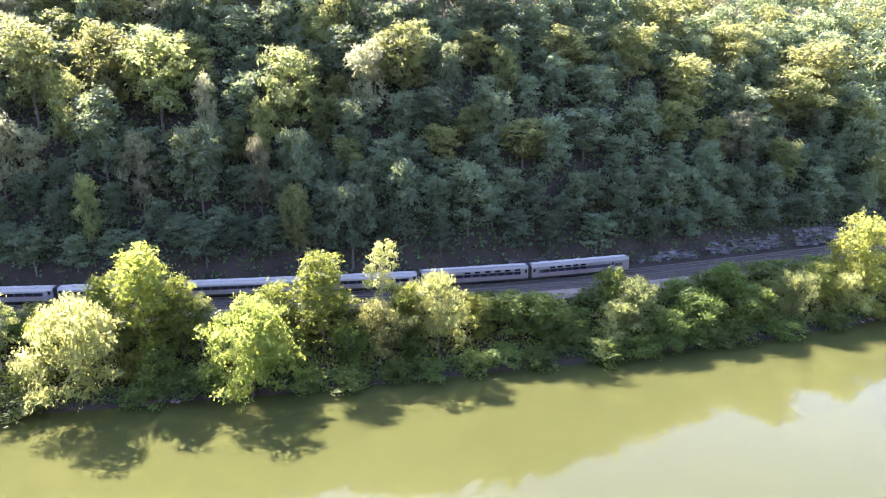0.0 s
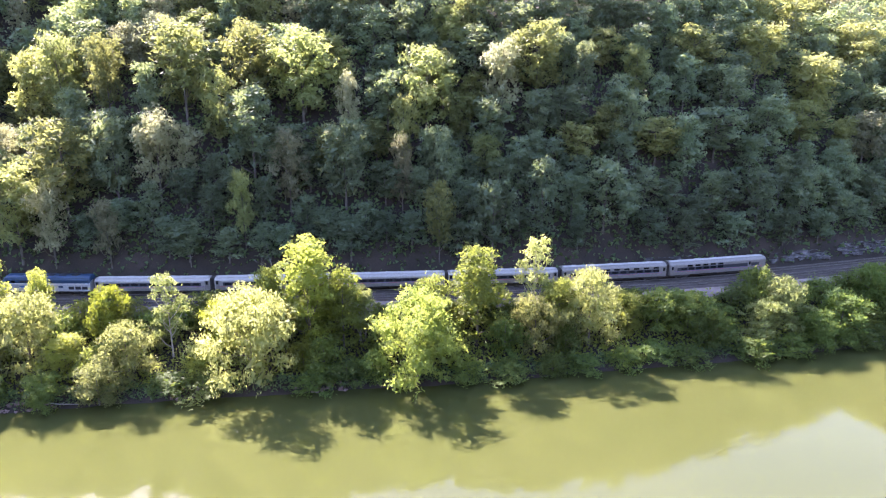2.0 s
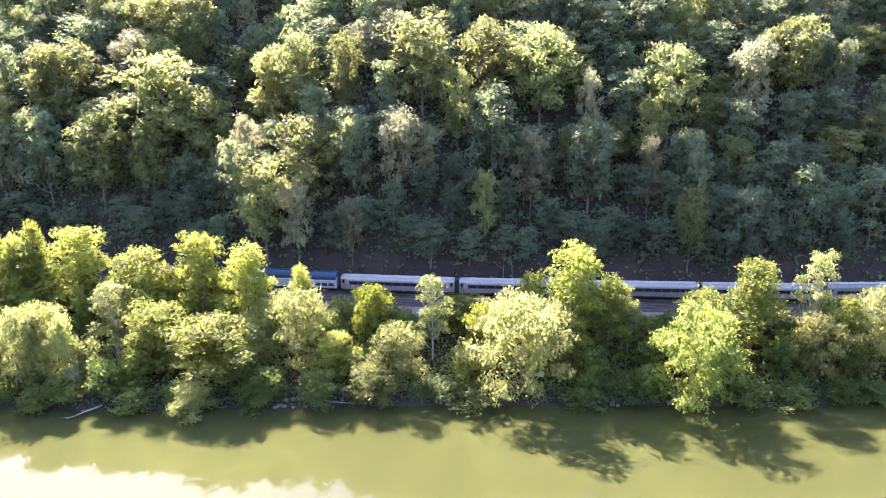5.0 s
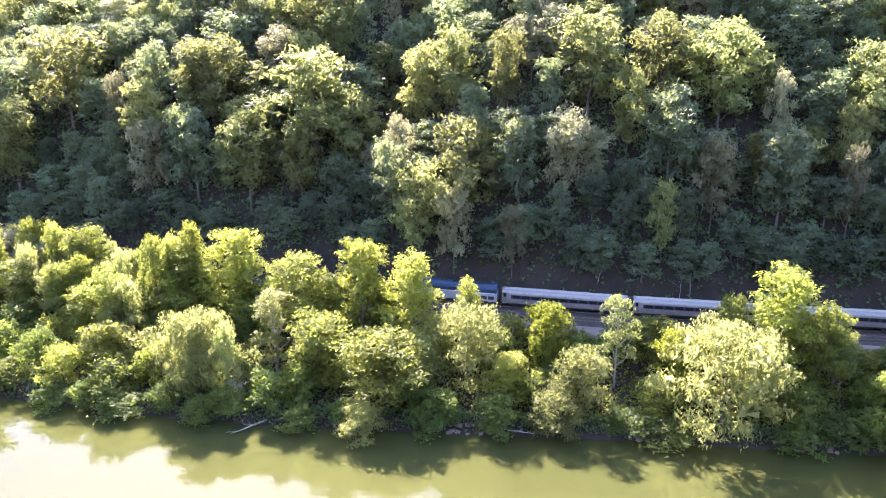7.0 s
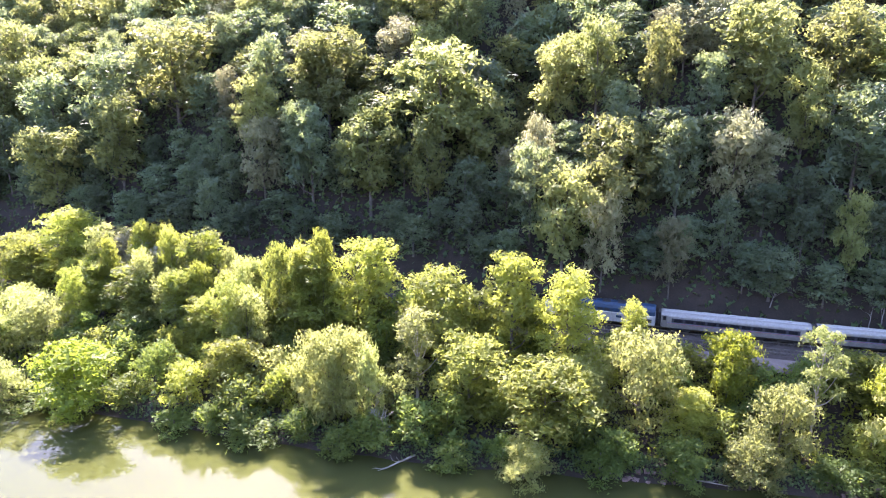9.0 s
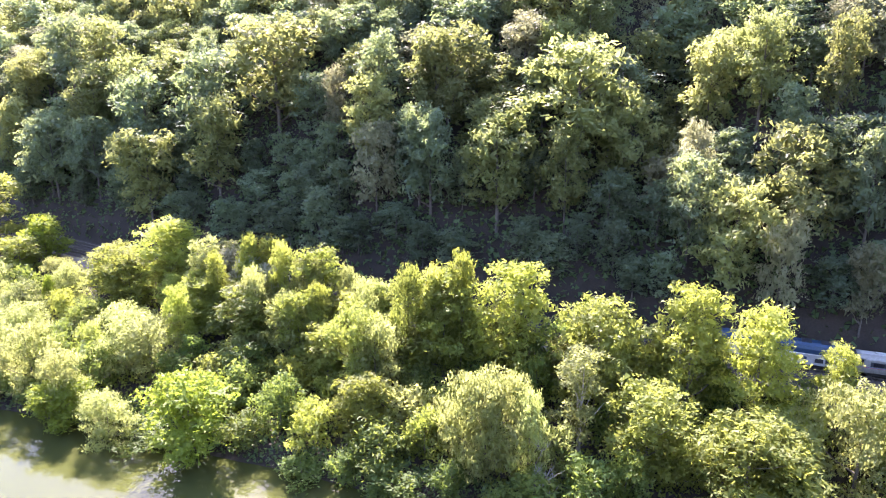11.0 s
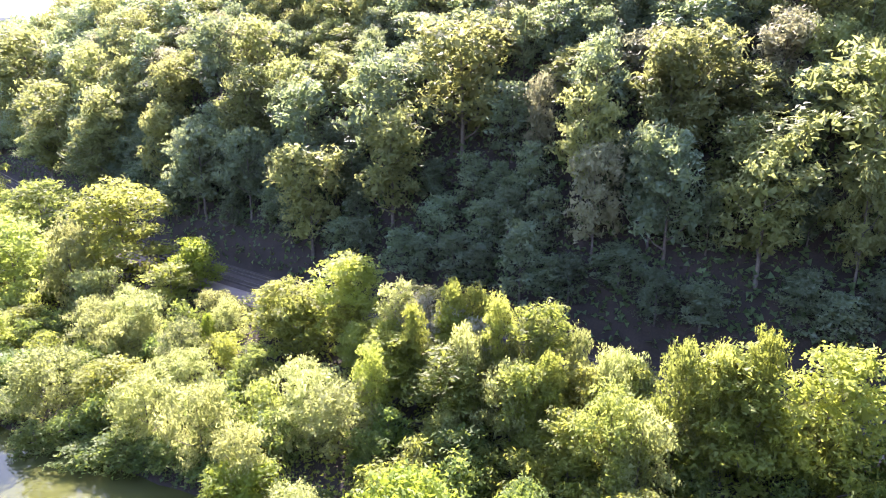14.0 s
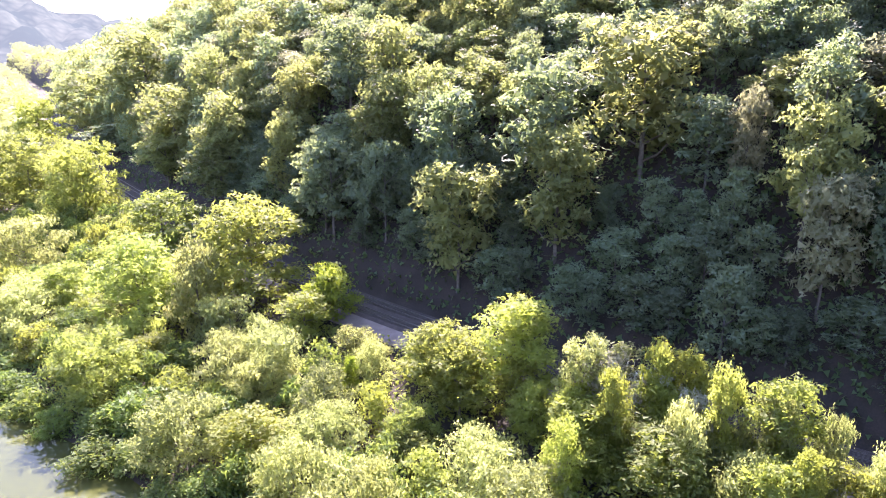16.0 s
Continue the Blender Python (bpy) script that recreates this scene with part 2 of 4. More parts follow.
def along(x, d):
    """Place and heading on a line d metres inland of the track's curve."""
    s = float(track_y(x + 0.5) - track_y(x - 0.5))
    a = math.atan(s)
    return x - d * math.sin(a), float(track_y(x)) + d * math.cos(a), a


def rail_mesh(d):
    prof = [(-0.07, 0), (0.07, 0), (0.035, 0.05), (0.035, 0.17), (-0.035, 0.17), (-0.035, 0.05)]
    verts, faces = [], []
    for i, x in enumerate(bx):
        px, py, a = along(x, d)
        for u, w in prof:
            verts.append((px - u * math.sin(a), py + u * math.cos(a), 9.36 + w))
        if i:
            for k in range(6):
                p, q = (i - 1) * 6 + k, (i - 1) * 6 + (k + 1) % 6
                faces.append((p, q, q + 6, p + 6))
    return mesh_of("rail", verts, faces, STEEL_RAIL)


for c in (FAR_TRACK, NEAR_TRACK):
    for side in (-0.5, 0.5):
        tagged(new("rail", rail_mesh(c + side * (GAUGE + 0.07))), "worn steel rail on wooden sleepers", "rail", "rails", "structure")


def box_at(verts, faces, m, size):
    n = len(verts)
    for sx, sy, sz in ((-1, -1, -1), (1, -1, -1), (1, 1, -1), (-1, 1, -1), (-1, -1, 1), (1, -1, 1), (1, 1, 1), (-1, 1, 1)):
        verts.append(m @ Vector((sx * size[0] / 2, sy * size[1] / 2, sz * size[2] / 2)))
    faces += [tuple(n + k for k in q) for q in ((0, 3, 2, 1), (4, 5, 6, 7), (0, 1, 5, 4), (1, 2, 6, 5), (2, 3, 7, 6), (3, 0, 4, 7))]


rng = random.Random(5)
sv, sf = [], []
for c in (FAR_TRACK, NEAR_TRACK):
    x = -330.0
    while x < 150:
        px, py, a = along(x, c)
        box_at(sv, sf, pose(px, py, 9.27, 0, 0, math.degrees(a) + rng.uniform(-1, 1)), (0.24, 2.6, 0.18))
        x += 0.55
tagged(new("sleepers", mesh_of("sleepers", sv, sf, SLEEPER)), "tarred wooden sleepers under the rails", "sleepers", kind="stuff")


# ---- the train, standing on the far track ----
def train_pose(x0, length):
    """Pose of a vehicle whose middle lies at x0."""
    ax, ay, _ = along(x0 - length * 0.36, FAR_TRACK)
    cx, cy, _ = along(x0 + length * 0.36, FAR_TRACK)
    return pose((ax + cx) / 2, (ay + cy) / 2, 9.53, 0, 0, math.degrees(math.atan2(cy - ay, cx - ax)))


STAINLESS = plain("brushed_stainless_steel", (0.3, 0.29, 0.27), 0.5, 0.3)
ROOF_STEEL = plain("weathered_steel_roof", (0.43, 0.425, 0.41), 0.6, 0.1)
FLUTED = plain("fluted_grey_steel", (0.2, 0.19, 0.175), 0.55, 0.3)
DARK_GLASS = plain("dark_tinted_glass", (0.012, 0.014, 0.018), 0.08)
BAND = plain("black_window_band", (0.03, 0.032, 0.04), 0.35)
UNDER = plain("sooty_underframe", (0.03, 0.028, 0.026), 0.8)
WHEEL = plain("worn_wheel_steel", (0.16, 0.15, 0.14), 0.45, 0.8)
BLUE = plain("deep_blue_paint", (0.016, 0.05, 0.105), 0.45)
LIGHT_BLUE = plain("blue_stripe_paint", (0.04, 0.14, 0.36), 0.35)
SILVER_PAINT = plain("silver_grey_paint", (0.42, 0.43, 0.45), 0.4, 0.2)
WHITE_PAINT = plain("white_paint", (0.78, 0.78, 0.78), 0.4)
RED_PAINT = plain("red_paint", (0.5, 0.03, 0.03), 0.4)


def boxes(name, items, mat, bevel=0.0):
    """One mesh of (place, size) boxes that make one part."""
    bm = bmesh.new()
    for p, s in items:
        bmesh.ops.create_cube(bm, size=1, matrix=Matrix.Translation(p) @ Matrix.Diagonal((*s, 1)))
    if bevel:
        bmesh.ops.bevel(bm, geom=bm.edges[:], offset=bevel, segments=2, affect="EDGES", profile=0.6)
    me = bpy.data.meshes.new(name)
    bm.to_mesh(me)
    bm.free()
    me.materials.append(mat)
    return me


def hull(name, stations, mat):
    """A skin lofted over cross-sections: (x, [(y, z), ...])."""
    verts, faces = [], []
    n = len(stations[0][1])
    for x, ring in stations:
        verts += [(x, y, z) for y, z in ring]
    for s in range(len(stations) - 1):
        for k in range(n):
            a, b = s * n + k, s * n + (k + 1) % n
            faces.append((a, b, b + n, a + n))
    faces += [tuple(range(n))[::-1], tuple(range((len(stations) - 1) * n, len(stations) * n))]
    me = mesh_of(name, verts, faces, mat, False)
    bm = bmesh.new()
    bm.from_mesh(me)
    bmesh.ops.recalc_face_normals(bm, faces=bm.faces[:])
    bm.to_mesh(me)
    bm.free()
    return me


def shell(z0, z1, half, crown, steps=6):
    """The side and roof line of a carriage: straight sides that curve into the roof."""
    right = [(half, z0), (half * 1.01, (z0 + z1) / 2), (half, z1)]
    arc = [(half * math.cos(a) ** 0.7, z1 + crown * math.sin(a)) for a in np.linspace(0.25, math.pi / 2, steps)]
    side = right + arc
    return [(-y, z) for y, z in side] + [(y, z) for y, z in reversed(side[:-1])]


def bogie(parent, x, spread=2.6, axles=2):
    b = part("bogie", boxes("bogie", [((x, s * 1.12, 0.55), (spread + 1.1, 0.16, 0.34)) for s in (-1, 1)] + [((x, 0, 0.62), (0.7, 2.2, 0.3))], UNDER, 0.03), parent, "sooty steel bogie")
    for k in range(axles):
        wx = x + (k - (axles - 1) / 2) * spread / max(1, axles - 1)
        for s in (-1, 1):
            bm = bmesh.new()
            bmesh.ops.create_cone(bm, cap_ends=True, segments=20, radius1=0.46, radius2=0.44, depth=0.13,
                                  matrix=Matrix.Translation((wx, s * 0.76, 0.47)) @ Matrix.Rotation(math.pi / 2, 4, "X"))
            me = bpy.data.meshes.new("wheel")
            bm.to_mesh(me)
            bm.free()
            me.materials.append(WHEEL)
            part("wheel", me, b)


def carriage(label, lower, upper=(), doors=(-12.0, 12.0), height=3.85, tone=STAINLESS):
    """A stainless passenger car; lower and upper: places of windows along its side."""
    car = new("passenger_car")
    half, L = 1.55, 25.2
    z1 = height - 0.85
    part("body", hull("body", [(x, shell(1.0, z1, half * w, 0.75 * w)) for x, w in ((-L / 2, 0.93), (-L / 2 + 0.25, 1), (L / 2 - 0.25, 1), (L / 2, 0.93))], tone), car)
    part("roof_panel", hull("roof_panel", [(x, [(-0.95, z1 + 0.615), (-0.5, z1 + 0.745), (0, z1 + 0.79), (0.5, z1 + 0.745), (0.95, z1 + 0.615), (0.5, z1 + 0.6), (-0.5, z1 + 0.6)]) for x in (-L / 2 + 0.5, L / 2 - 0.5)], ROOF_STEEL), car, "weathered ribbed roof")
    for k in range(5):
        part("roof_vent", boxes("roof_vent", [((-9.5 + k * 4.6, 0.1, z1 + 0.82), (1.1, 0.6, 0.14))], ROOF_STEEL, 0.03), car)
    for s in (-1, 1):
        y = s * (half * 1.01)
        part("window_band", boxes("window_band", [((0, y, 2.42), (21.5, 0.03, 0.78))], BAND), car, "black band round the windows")
        for x in lower:
            part("window", boxes("window", [((x, y + s * 0.018, 2.42), (1.45, 0.02, 0.56))], DARK_GLASS), car)
        for x in upper:
            part("upper_window", boxes("upper_window", [((x, y * 0.995, 3.15), (1.3, 0.06, 0.42))], DARK_GLASS), car)
        for k, zz in enumerate((1.86, 1.93)):
            part("stripe", boxes("stripe", [((0, y, zz), (23.6, 0.02, 0.05))], (RED_PAINT, LIGHT_BLUE)[k]), car, ("thin red stripe", "thin blue stripe")[k])
        for k in range(4):
            part("flute", boxes("flute", [((0, y * 0.997, 1.16 + k * 0.17), (24.0, 0.05, 0.07))], FLUTED), car, "raised steel rib")
        for x in doors:
            d = part("door", boxes("door", [((x, y, 2.25), (0.95, 0.05, 2.1))], FLUTED, 0.02), car, "grey vestibule door")
            part("door_window", boxes("door_window", [((x, y + s * 0.03, 2.75), (0.5, 0.02, 0.75))], DARK_GLASS), d)
    for x in (-L / 2 - 0.22, L / 2 + 0.22):
        part("gangway", boxes("gangway", [((x, 0, 2.35), (0.5, 1.7, 2.5))], UNDER, 0.06), car, "black gangway bellows")
    part("underframe", boxes("underframe", [((0, 0, 0.95), (24.6, 2.5, 0.22)), ((-2.5, 0, 0.7), (5.0, 2.3, 0.5)), ((4, 0, 0.68), (3.4, 2.3, 0.45))], UNDER, 0.04), car, "sooty equipment boxes under the floor")
    for x in (-9.1, 9.1):
        bogie(car, x)
    return tagged(car, label, "train car", "cars of the passenger train")


def locomotive():
    """A blunt-nosed diesel, nose towards -x."""
    loco = new("locomotive")
    half = 1.53

    def ring(z0, zs, ztop, w):
        right = [(w, z0), (w, zs), (w * 0.86, zs + (ztop - zs) * 0.62), (w * 0.45, ztop)]
        return [(-y, z) for y, z in right] + [(y, z) for y, z in reversed(right)]

    part("body", hull("body", [(-10.4, ring(1.0, 1.9, 2.2, 1.2)), (-9.9, ring(0.95, 2.3, 2.9, 1.42)), (-8.2, ring(0.95, 2.75, 3.3, half)), (10.3, ring(0.95, 2.75, 3.3, half)), (10.45, ring(1.0, 2.7, 3.2, 1.4))], SILVER_PAINT), loco, "silver-grey painted lower body")
    part("roof", hull("roof", [(-9.75, ring(2.3, 2.45, 2.85, 1.4)), (-8.4, ring(2.72, 3.3, 4.25, half * 0.985)), (-7.9, ring(2.72, 3.5, 4.4, half * 0.985)), (10.2, ring(2.72, 3.5, 4.35, half * 0.985)), (10.4, ring(2.75, 3.4, 4.2, 1.38))], BLUE), loco, "deep blue painted top and roof")
    for s in (-1, 1):
        for x in (-7.6, -6.5):
            part("cab_window", boxes("cab_window", [((x, s * 1.51, 3.15), (0.8, 0.06, 0.55))], DARK_GLASS, 0.01), loco)
        for x in (-4.6, -3.4, -2.2, 0.4, 1.7):
            part("intake_grille", boxes("intake_grille", [((x, s * 1.5, 3.2), (0.95, 0.05, 0.42))], BAND, 0.01), loco, "dark air grille")
        for x in (6.2, 7.7, 9.2):
            part("radiator_grille", boxes("radiator_grille", [((x, s * 1.54, 1.75), (1.2, 0.04, 0.7))], BAND), loco, "dark radiator grille")
        part("stripe", boxes("stripe", [((0.5, s * 1.535, 2.68), (19.0, 0.025, 0.09))], WHITE_PAINT), loco, "thin white stripe")
        part("number_bar", boxes("number_bar", [((3.9, s * 1.54, 2.0), (1.0, 0.02, 0.45))], BLUE), loco, "plain dark blue marking")
        part("emblem", boxes("emblem", [((-4.4, s * 1.54, 2.0), (1.7, 0.02, 0.4))], LIGHT_BLUE), loco, "plain blue sloping marking")
    for x in (1.5, 4.2, 7.0):
        part("roof_fan", boxes("roof_fan", [((x, 0, 4.4), (1.5, 1.5, 0.18))], BAND, 0.06), loco, "dark cooling fan housing")
    part("exhaust", boxes("exhaust", [((-1.2, 0, 4.42), (1.3, 0.7, 0.22))], UNDER, 0.05), loco)
    part("fuel_tank", boxes("fuel_tank", [((0, 0, 0.75), (6.0, 2.6, 0.7))], UNDER, 0.1), loco, "sooty fuel tank")
    for s in (-0.55, 0.55):
        part("headlight", boxes("headlight", [((-9.92, s, 2.55), (0.2, 0.28, 0.2))], WHITE_PAINT, 0.05), loco)
    for x in (-6.6, 6.6):
        bogie(loco, x, 2.7)
    return tagged(loco, "blue and silver diesel locomotive heading the train", "locomotive")


TRAIN_END = 46.0
row = lambda a, b, n: tuple(np.linspace(a, b, n))
middle = TRAIN_END - 13.0
seats = row(-9.6, 9.6, 11)
KIND = [("stainless baggage and sleeping car at the train's rear", dict(lower=row(-9, 0.5, 6), upper=row(-7.5, 0.5, 5), doors=(8.2, -12.0), height=4.15, tone=FLUTED)),
        ("stainless sleeping car with two rows of windows", dict(lower=row(-10, 10, 11), upper=row(-2, 10, 6), doors=(-12.0, 12.0), height=4.15, tone=FLUTED))]
KIND += [("stainless coach with a dark window band", dict(lower=seats))] * 4
first = None
for k, (label, spec) in enumerate(KIND):
    x_here = middle - k * 25.9 * math.cos(along(middle - k * 24.6, 0)[2])
    at = train_pose(x_here, 25.2)
    if k > 2:
        copy_thing(first, at)
        continue
    first = carriage(label, **spec)
    first.matrix_world = at
locomotive().matrix_world = train_pose(x_here - 24.0, 21.0)



# ---- trees ----
def tube(verts, faces, path, sides=5):
    """A tapering tube along (place, radius) pairs."""
    n0 = len(verts)
    for k, (p, r) in enumerate(path):
        way = Vector(path[min(k + 1, len(path) - 1)][0]) - Vector(path[max(k - 1, 0)][0])
        q = way.to_track_quat("Z", "Y")
        for s in range(sides):
            a = 2 * math.pi * s / sides
            verts.append(Vector(p) + q @ Vector((r * math.cos(a), r * math.sin(a), 0)))
        if k:
            for s in range(sides):
                b0, b1 = n0 + (k - 1) * sides + s, n0 + (k - 1) * sides + (s + 1) % sides
                faces.append((b0, b1, b1 + sides, b0 + sides))


STYLES = {  # lowest and highest clump, widest height, spread, clump size, flatness, number
    "dome": (0.11, 0.92, 0.46, 0.39, (0.08, 0.19), 0.7, 42),
    "willow": (0.08, 0.90, 0.40, 0.41, (0.07, 0.16), 1.0, 50),
    "tall": (0.12, 0.96, 0.36, 0.37, (0.08, 0.19), 0.65, 44),
    "sparse": (0.26, 0.94, 0.52, 0.38, (0.06, 0.13), 0.7, 28),
    "billow": (0.24, 0.93, 0.60, 0.40, (0.11, 0.21), 0.72, 30),
    "bush": (0.06, 0.86, 0.25, 0.42, (0.09, 0.2), 0.8, 32),
}


def lobes_for(style, g):
    """Clumps of a crown in a tree 1 high and 1 wide: centre and radii."""
    low, high, wide, spread, sizes, flat, number = STYLES[style]
    out = []
    for k in range(number):
        u = (k + g.uniform(-0.4, 0.4)) / (number - 1)
        z = low + (high - low) * min(1, max(0, u)) ** 0.9
        reach = (high + 0.06 - wide) if z > wide else (wide - low + 0.25)
        r = spread * math.sqrt(max(0.012, 1 - ((z - wide) / reach) ** 2))
        r *= g.uniform(0.55, 1.18) if k % 4 else g.uniform(0.1, 0.5)
        a = k * 2.4 + g.uniform(-0.7, 0.7)
        s = g.uniform(*sizes)
        out.append(((r * math.cos(a), r * math.sin(a), z), (s, s, s * flat)))
    return out


def leaf_cloud(style, seed, count, size, height, width, each=9):
    """n x 3 x 3 corners of leaf sprays for a tree of that height and width."""
    g, q = random.Random(seed), np.random.default_rng(seed)
    lobes = lobes_for(style, g)
    cen = np.array([c for c, _ in lobes]) * (width, width, height)
    rad = np.array([r for _, r in lobes])
    flat = rad[:, 2] / rad[:, 0]
    rad = np.stack([rad[:, 0] * width, rad[:, 1] * width, rad[:, 0] * width * flat * (0.55 + 0.45 * height / width)], -1)
    area = rad[:, 0] * rad[:, 2]
    tuft = 7
    pick = q.choice(len(lobes), int(count * 1.8 / tuft), p=area / area.sum())
    n = q.normal(size=(len(pick), 3))
    n[:, 2] = np.where(n[:, 2] < -0.3, -n[:, 2] * 0.6, n[:, 2])
    n /= np.linalg.norm(n, axis=1, keepdims=True)
    reach = np.clip(q.normal(0.92, 0.24, len(pick)), 0.3, 1.6)[:, None]
    p = cen[pick] + n * rad[pick] * reach
    # leave out what lies deep inside a neighbouring clump
    deep = np.full(len(p), 9.0)
    for c, r in zip(cen, rad):
        deep = np.minimum(deep, np.linalg.norm((p - c) / r, axis=1))
    keep = (deep > 0.72) | (q.random(len(p)) < 0.12)
    p, n = p[keep][:count // tuft], n[keep][:count // tuft]
    # each place carries a tuft of leaves that droops a little at its rim
    turn = n * 0.55 + q.normal(size=n.shape) * 0.5 + (0, 0, 0.35)
    p, n, turn = np.repeat(p, tuft, 0), np.repeat(n, tuft, 0), np.repeat(turn, tuft, 0)
    m = len(p)
    off = q.normal(size=(m, 3)) * size * np.array((0.85, 0.85, 0.45))
    off[:, 2] -= 0.35 * np.hypot(off[:, 0], off[:, 1])
    p = p + off
    face = turn + q.normal(size=(m, 3)) * 0.38
    face /= np.linalg.norm(face, axis=1, keepdims=True)
    a = np.cross(face, q.normal(size=(m, 3)))
    a /= np.linalg.norm(a, axis=1, keepdims=True)
    b = np.cross(face, a)
    if style == "willow":
        b = b * 0.6 + np.array((0, 0, -0.55))
    s = (size * q.uniform(0.6, 1.35, m))[:, None]
    w = q.uniform(0.16, 0.34, m)[:, None] * s
    outer = np.stack([p - a * w - b * s * 0.45, p + a * w - b * s * 0.4, p + b * s * 0.8], 1)
    # larger leaves deep inside each clump close its heart
    cc, rr = np.repeat(cen, each, 0), np.repeat(rad, each, 0)
    k = len(cc)
    heart = cc + q.normal(size=(k, 3)) * rr * 0.3
    ha, hb = q.normal(size=(k, 3)), q.normal(size=(k, 3))
    ha = ha / np.linalg.norm(ha, axis=1, keepdims=True) * rr[:, :1] * 0.42
    hb = hb / np.linalg.norm(hb, axis=1, keepdims=True) * rr[:, :1] * 0.42
    if style == "sparse":
        return outer
    return np.concatenate([outer, np.stack([heart - ha, heart + ha, heart + hb], 1)])


def trunk_mesh(style, seed, height, width, mat, limbs=8):
    g = random.Random(seed)
    lobes = lobes_for(style, g)
    verts, faces = [], []
    r0 = 0.10 + height * 0.011
    lean = (g.uniform(-0.03, 0.03) * height, g.uniform(-0.03, 0.03) * height)
    at = lambda u: Vector((lean[0] * u * u, lean[1] * u * u, height * u * 0.86 - 0.4 * (1 - u)))
    tube(verts, faces, [(at(u), r0 * (1.35 if u == 0 else 1) * (1 - 0.86 * u)) for u in (0, 0.06, 0.25, 0.45, 0.65, 0.85, 1.0)], 6)
    for c, s in g.sample(lobes, min(limbs, len(lobes))):
        end = Vector((c[0] * width, c[1] * width, c[2] * height))
        u0 = max(0.15, min(0.9, c[2] - 0.16)) / 0.86 * 0.9
        start = at(u0)
        mid = (start + end) / 2 + Vector((0, 0, -0.03 * height))
        rr = r0 * (1 - 0.86 * u0) * 0.6
        n0 = len(verts)
        tube(verts, faces, [(start, rr), (mid, rr * 0.7), (end, rr * 0.25)], 4)
        root = min(range(42), key=lambda v: (verts[v] - start).length)
        faces.append((n0, n0 + 1, root))
    return mesh_of("trunk", verts, faces, mat, True)


class Kind:
    """A kind of tree: a few grown shapes that its trees share."""

    def __init__(self, name, style, mat, height, width, count, size, shapes, label, limbs=8, bark=BARK):
        self.name, self.label, self.height, self.width = name, label, height, width
        self.shapes = []
        for k in range(shapes):
            seed = sum(map(ord, name)) * 7 + k
            crown = leaves_mesh("crown", leaf_cloud(style, seed, count, size, height, width, {"bush": 6, "billow": 20}.get(style, 13)), mat)
            self.shapes.append((trunk_mesh(style, seed, height, width, bark, limbs), crown))
        self.made = []

    def stand(self, x, y, height, width, g, group):
        k = g.randrange(len(self.shapes))
        z = float(land(x, y - float(track_y(x))))
        m = pose(x, y, z - 0.1, 0, 0, g.uniform(0, 360)) @ Matrix.Diagonal((width / self.width, width / self.width, height / self.height, 1))
        t = new(self.name)
        t.matrix_world = m
        part("trunk", self.shapes[k][0], t)
        part("crown", self.shapes[k][1], t)
        return tagged(t, self.label, "tree", group)


WILLOW_AT_A = [
    (-66.7, 120.3, 17.2, 22.6), (-12.4, 131.4, 13.1, 9.3), (-0.9, 134.7, 17, 12.2), (42.3, 145.5, 12.3, 11.2), (37.4, 141.5, 9.5, 9.7), (80.9, 155.5, 10.8, 12.1),
    (95.8, 159.8, 9.6, 12), (-156.7, 106.6, 14.2, 15.5), (-109.9, 117.9, 16.3, 12.3), (-89.8, 115.9, 12.6, 10.2), (-93.3, 110.5, 8.3, 8.6), (-118, 114.7, 11.5, 9.8),
    (-184.5, 126.1, 12.8, 6.7), (-227, 110.1, 10.2, 16.5), (-157.4, 104.2, 15.3, 9.3), (-150.6, 104.9, 14.3, 5.7), (-179.3, 113.9, 14.8, 9.3), (-197.9, 116.8, 14, 9.1),
    (-263.1, 126.7, 6.6, 10.6), (-273.4, 115.8, 10.2, 16.5),
]
WILLOW_AT_B = [
    (-278.5, 111.4, 9.6, 15.5), (-251.8, 107, 8.2, 13.2), (-220, 106.5, 11.8, 11.4), (-185.6, 126.1, 12.3, 4.4), (-198.4, 124, 16.5, 6.1), (-192.2, 127.1, 13.7, 4.7),
    (-185.7, 122.5, 15.2, 5.9), (-205.8, 118.4, 16.9, 6.8), (-366.9, 118.4, 14.5, 23.4), (-299.2, 118.6, 20.3, 13.1), (-335.8, 104.6, 10.6, 17.1), (-269.7, 111.2, 8.6, 12.4),
    (-258.1, 111.2, 9.9, 9.4), (-257.6, 123.4, 7.5, 8.2), (-268.2, 92.2, 12.2, 11.6), (-287.7, 116.6, 12.5, 11.4), (-336.4, 97.9, 10.7, 17.3),
]
WILLOW_AT = WILLOW_AT_A + WILLOW_AT_B
GREEN_AT_A = [
    (-57.9, 128.7, 22.6, 11.4), (-24.1, 132.8, 20.7, 12.1), (-51.1, 128.6, 17.4, 6.8), (-77.7, 130.2, 9.1, 8.7), (-170.6, 121.9, 19.1, 11.9), (-159, 123.3, 20.8, 10.8),
    (-132.1, 123.2, 21.5, 9.8), (-122.8, 124.6, 19.3, 9.7), (-112.3, 127.7, 13.2, 5.1), (-102, 116.2, 8.9, 7.4), (-171.6, 122.9, 18, 7.8), (-197.9, 125.9, 16.6, 8.8),
    (-209.2, 127.6, 16.2, 5.6), (-234.5, 127.8, 17, 13.7), (-188, 113.5, 11.6, 8.1), (-207.6, 118.4, 13, 11.9), (-219.3, 119.9, 11.9, 10.1), (-176, 105.2, 10.7, 7.9),
    (-278, 127.7, 8.9, 12.7), (-259.7, 100.2, 8.4, 13.6),
]
